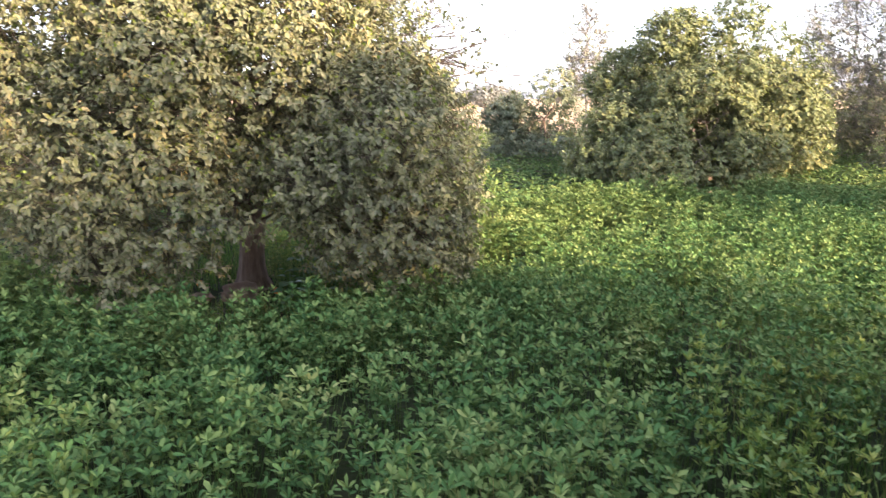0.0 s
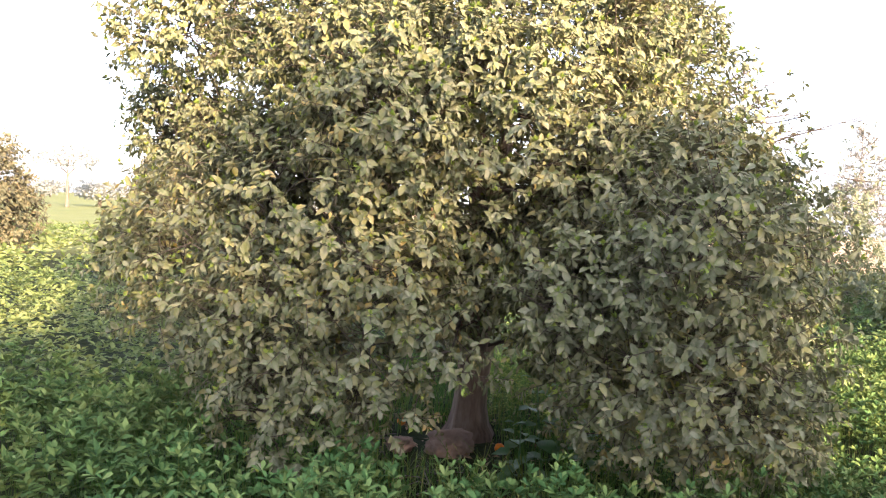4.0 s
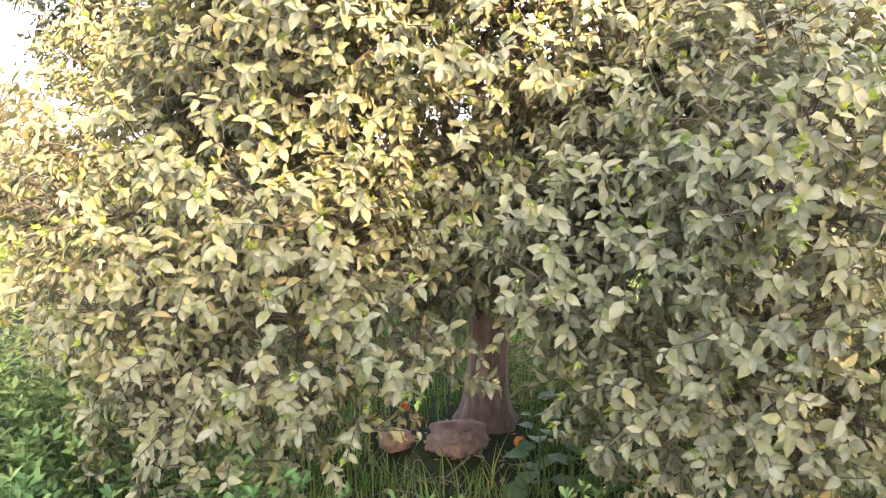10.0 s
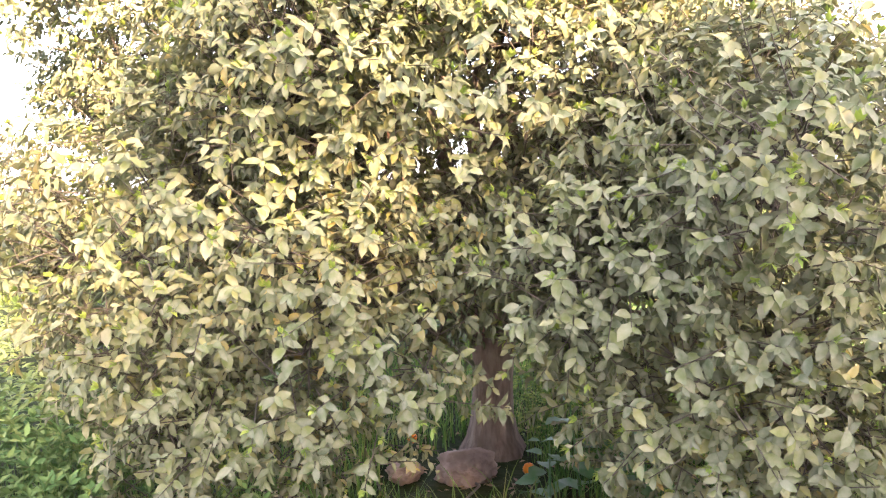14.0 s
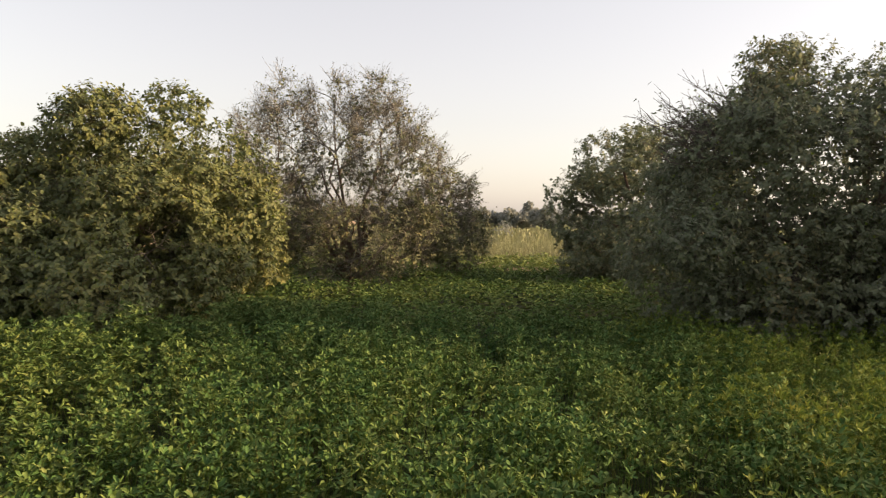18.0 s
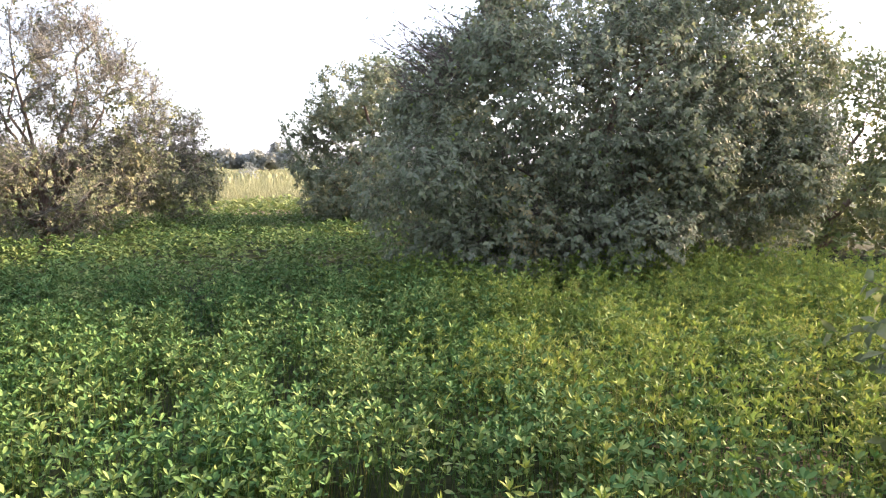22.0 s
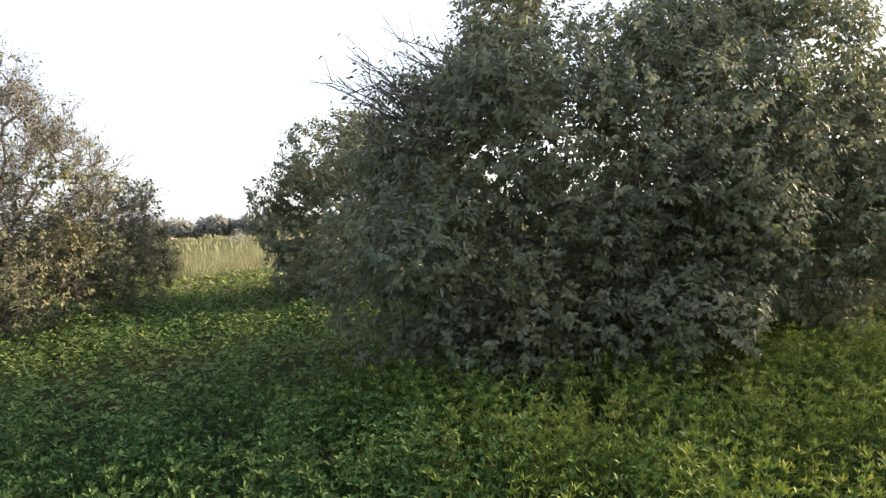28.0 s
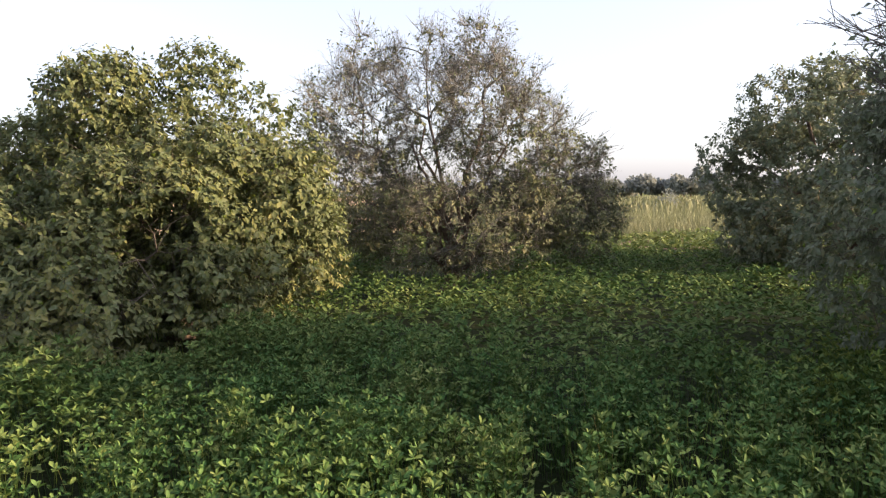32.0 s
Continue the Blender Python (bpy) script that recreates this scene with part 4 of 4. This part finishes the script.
tree("citrus_tree", "orange tree whose low leafy branch reaches the path", (*TREE_E, 0), LOBES_E, 75, 6800, .065, M_LEAF_B, shape="slim", keep=((-1.45, .85, .9), .7, .16), trunk=(.13, .6), gap=.5, low=.25, bumps=20)
# never in view: added only for the dappled shade it casts
tree("citrus_tree", "unseen thin-leaved orange tree added to filter the sun beside the path", (*TREE_F, 0), LOBES_F, 81, 8800, .08, M_LEAF_B, shape="slim", trunk=(.11, .5), gap=.25, low=.2, bumps=8)
ROUND = [(0, 0, 1.55, 1.6, 1.6, 1.35, 1), (.5, -.4, 2.3, 1.1, 1.1, 1.0, 1), (-.6, .5, 1.9, 1.2, 1.1, 1.1, 1), (.2, .7, .95, 1.5, 1.3, .85, 1), (-.3, -.8, 1.0, 1.4, 1.2, .9, 1)]
for k, (x, y, s, n) in enumerate(FAR_TREES):
    lob = [tuple(c * s for c in l[:6]) + (1,) for l in ROUND]
    a = k * 1.3
    lob = [(l[0] * math.cos(a) - l[1] * math.sin(a), l[0] * math.sin(a) + l[1] * math.cos(a), *l[2:]) for l in lob]
    tree("citrus_tree", "orange tree of a further orchard row", (x, y, 0), lob, 100 + k, n, .11, (M_LEAF_Q, M_LEAF_Q, M_LEAF_Q, M_LEAF_B, M_LEAF_B, M_LEAF_B)[k], shape="slim", gap=.3, limbs=4, per=(5, 8), sprig_len=(.2, .4), tips_n=150)


# ---------------------------------------------------------------- bare poplar and far woods
def slender_tree(x, y, h, seed):
    lob = [(0, 0, h * .62, h * .17, h * .17, h * .36, 1), (.1, .2, h * .45, h * .24, h * .24, h * .2, 1), (-.2, 0, h * .7, h * .13, h * .15, h * .25, 1)]
    return tree("slender_tree", "slender pale tree with thin foliage at the field's edge", (x, y, 0), lob, seed, 550, .15, M_PALE, shape="slim", trunk=(.07, h * .3), gap=.4, thick=4.0, wood=M_GREYTWIG, bark=M_GREYTWIG,
                bare=.45, tips_n=260, limbs=3, per=(4, 7), sprig_len=(.2, .4), low=h * .28)


slender_tree(*BARE_TREE, 6.2, 91)
tree("flat_topped_tree", "thin dark tree with a flat spreading top", (-80, -8.4, 0), [(0, 0, 5.0, 2.8, 2.8, 1.0, 1), (-1.2, 1.2, 4.5, 1.2, 1.6, .7, 1), (1.3, -1.2, 4.7, 1.2, 1.6, .7, 1)], 95, 900, .2, M_FAR_HAZED,
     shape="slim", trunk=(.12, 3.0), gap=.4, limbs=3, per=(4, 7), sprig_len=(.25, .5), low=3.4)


def far_tree(x, y, h, w, seed, spiky=False, m=150, size=(.35, .9)):
    """A tree of the distant tree line: trunk and a crown of haze-paled leaf clumps in lobes."""
    rng = np.random.RandomState(seed)
    root = tagged(new("distant_tree"), "tree of the distant tree line, its leaf colour paled for haze" if not spiky else "tall thin-topped tree in the distant tree line", "tree", "distant trees")
    root.location = (x, y, 0)
    v, f = tubes([(np.array([(0, 0, -.1), (.05, 0, h * .25), (0, .05, h * .55)]), np.array([.22, .17, .1]))], 6)
    raw("trunk", v, f, M_BARK, root)
    lv = Leaves("slim")
    n = 7 if not spiky else 5
    for k in range(n):
        c = np.array([rng.uniform(-.32, .32) * w, rng.uniform(-.3, .3) * w, h * rng.uniform(.35, .72)])
        r = np.array([w * .3, w * .3, h * .25]) * rng.uniform(.7, 1.15)
        if spiky:
            c = np.array([rng.uniform(-.12, .12) * w, 0, h * (.3 + .15 * k)])
            r = np.array([w * .25, w * .25, h * .13])
        d = unit(rng.normal(size=(m, 3)))
        lv.add(c + d * r * rng.uniform(.75, 1.08, m)[:, None], unit(d + rng.normal(size=(m, 3)) * .8), unit(d + [0, 0, .5]), rng.uniform(*size, m), .8)
    tagged(lv.build("crown", M_FAR_HAZED, root), kind="stuff")
    return root


rw = np.random.RandomState(5)
for k in range(34):
    x = -62 + k * 3.2 + rw.uniform(-1, 1)
    far_tree(x, 150 + rw.uniform(-4, 10), rw.uniform(2.9, 4.8), rw.uniform(4, 7), 200 + k)
far_tree(*SPIKY, 5.4, 2.4, 300, True)
for k in range(22):
    a = radians(100 + k * 4.2 + rw.uniform(-1.5, 1.5))
    R = rw.uniform(110, 190)
    far_tree(R * math.cos(a) - 20, R * math.sin(a), rw.uniform(2.5, 5.0), rw.uniform(4, 9), 320 + k)
for k, (x, y, h, w) in enumerate(((-75, -1, 2.6, 4.0), (-90, -6, 3, 6), (-60, 55, 3.2, 4.5), (-70, 48, 2.6, 6), (-66, 40, 2.4, 4))):
    far_tree(x, y, h, w, 360 + k, m=420, size=(.16, .4))
for k in range(16):
    a = radians(-60 + k * 9)
    far_tree(150 * math.cos(a), 150 * math.sin(a), rw.uniform(4, 6), rw.uniform(6, 9), 380 + k)


def bush(name, label, x, y, r, h, n, size, material, seed):
    rng = np.random.RandomState(seed)
    d = unit(rng.normal(size=(n, 3)))
    d[:, 2] = np.abs(d[:, 2])
    lv = Leaves("slim")
    lv.add(np.array([x, y, 0.]) + d * [r, r, h] * rng.uniform(.5, 1.05, n)[:, None], unit(d + rng.normal(size=(n, 3)) * .7), unit(d + [0, 0, .6]), size * rng.uniform(.6, 1.2, n), .5)
    return tagged(lv.build(name, material), label, "bush")


bush("field_bush", "small dark bush standing in the wheat", *SHRUB, .9, 1.5, 400, .22, M_FAR_HAZED, 8)
tree("citrus_tree", "small young dark-leaved orange tree", (*TREE_S, 0), [(0, 0, 1.1, .85, .85, .9, 1), (.2, .1, 1.75, .45, .45, .5, 1), (-.4, -.2, .9, .7, .7, .7, 1), (.45, -.2, .8, .6, .6, .6, 1)], 77, 2600, .09, M_LEAF_D,
     shape="slim", trunk=(.06, .35), gap=.2, limbs=4, low=.12, bumps=14, bump=(.18, .32), tips_n=140)


# ---------------------------------------------------------------- small things by the nearest trunk
def lump(name, label, category, x, y, z, r, sx, sy, sz, material, seed, sub=3):
    bm = bmesh.new()
    bmesh.ops.create_icosphere(bm, subdivisions=sub, radius=r)
    for v in bm.verts:
        q = v.co / r
        k = 1 + (.32 if material is M_STONE else .12) * noise.noise(q * 1.6 + Vector((seed, 0, 0))) + (.16 if material is M_STONE else .04) * noise.noise(q * 4.5 + Vector((0, seed, 0)))
        v.co = Vector((v.co.x * sx, v.co.y * sy, v.co.z * sz)) * k
    me = bpy.data.meshes.new(name)
    bm.to_mesh(me)
    bm.free()
    for p in me.polygons:
        p.use_smooth = True
    me.materials.append(material)
    ob = new(name, me)
    ob.location = (x, y, z)
    return tagged(ob, label, category)


def orange(x, y, z, seed, label, r=.031):
    ob = lump("orange_fruit", label, "fruit", x, y, z, r, 1, 1, .94, M_FRUIT, seed)
    v, f = tubes([(np.array([(0, 0, r * .8), (0, 0, r * 1.03)]), np.array([.006, .004]))], 6)
    raw("calyx", v, f, M_TWIG, ob)
    return ob


ax, ay = TREE_A
lump("mud_stone", "rough pinkish mud-covered stone beside the trunk", "stone", ax + .30, ay - .26, .05, .125, 1.0, 1.2, .7, M_STONE, 3, 4)
lump("mud_stone", "small rough stone beside the trunk", "stone", ax + .2, ay - .55, .03, .075, 1.1, 1.2, .6, M_STONE, 7, 4)
orange(ax + .42, ay + .02, .04, 1, "ripe orange fallen on the ground by the trunk")
orange(ax - .22, ay - .4, .05, 2, "ripe orange lying in the grass behind the trunk")


def broad_weed(x, y, h, seed, n=16):
    """A tall weed: a stem with large pointed lobed leaves."""
    rng = np.random.RandomState(seed)
    root = tagged(new("broad_weed"), "tall green weed with large soft leaves", "weed", "weeds under the tree")
    root.location = (x, y, 0)
    lean = rng.normal(size=2) * .06
    v, f = tubes([(np.array([(0, 0, -.02), (lean[0] * .5, lean[1] * .5, h * .5), (lean[0], lean[1], h)]), np.array([.007, .006, .003]))], 5)
    stem = raw("stem", v, f, M_BROAD, root)
    for k in range(n):
        t = (k + .6) / n
        a = k * 2.4 + rng.normal() * .2
        lv = Leaves("fine")
        d = unit(np.array([[math.cos(a), math.sin(a), .25 - .5 * (1 - t)]]))
        p = np.array([[lean[0] * t, lean[1] * t, h * t]]) + d * .04
        lv.add(p, d, unit(np.array([[0, 0, 1.]]) + rng.normal(size=(1, 3)) * .15), (.17 - .11 * t) * rng.uniform(.85, 1.15), .85)
        lv.build("leaf", M_BROAD, stem)
    return root


for k, (x, y, h) in enumerate(WEEDS):
    broad_weed(x, y, h, 60 + k)


def fallen_twig(x, y, a, ln, seed):
    rng = np.random.RandomState(seed)
    e = (math.cos(a) * ln, math.sin(a) * ln, .04)
    paths = [(curve((0, 0, .012), e, .01, 6, rng, .04), np.linspace(.008, .003, 6))]
    for k in range(4):
        t = rng.uniform(.25, .9)
        b = a + rng.choice([-1, 1]) * rng.uniform(.4, .9)
        s = np.array([e[0] * t, e[1] * t, .02])
        paths.append((curve(s, s + [math.cos(b) * ln * .35, math.sin(b) * ln * .35, rng.uniform(0, .08)], .01, 4, rng, .05), np.linspace(.004, .0015, 4)))
    v, f = tubes(paths, 5)
    ob = tagged(raw("fallen_twig", v, f, M_TWIG), "dry fallen twig on the ground", "twig", "fallen twigs")
    ob.location = (x, y, 0)
    return ob


for k in range(7):
    r = np.random.RandomState(70 + k)
    fallen_twig(ax + r.uniform(-.2, .9), ay - r.uniform(.2, 1.1), r.uniform(0, 6.28), r.uniform(.35, .8), 80 + k)

# reddish bare limbs that show through the leaves
for k, (a, b, r) in enumerate(BARE_LIMBS):
    rng = np.random.RandomState(90 + k)
    v, f = tubes([(curve(a, b, .02, 6, rng, .02), np.linspace(r, r * .6, 6))], 8)
    root = bpy.data.objects["citrus_tree"]
    ob = raw("bare_limb", v - np.array([[ax, ay, 0]]), f, M_BRANCH, root, "reddish-brown bare limb", smooth=True)
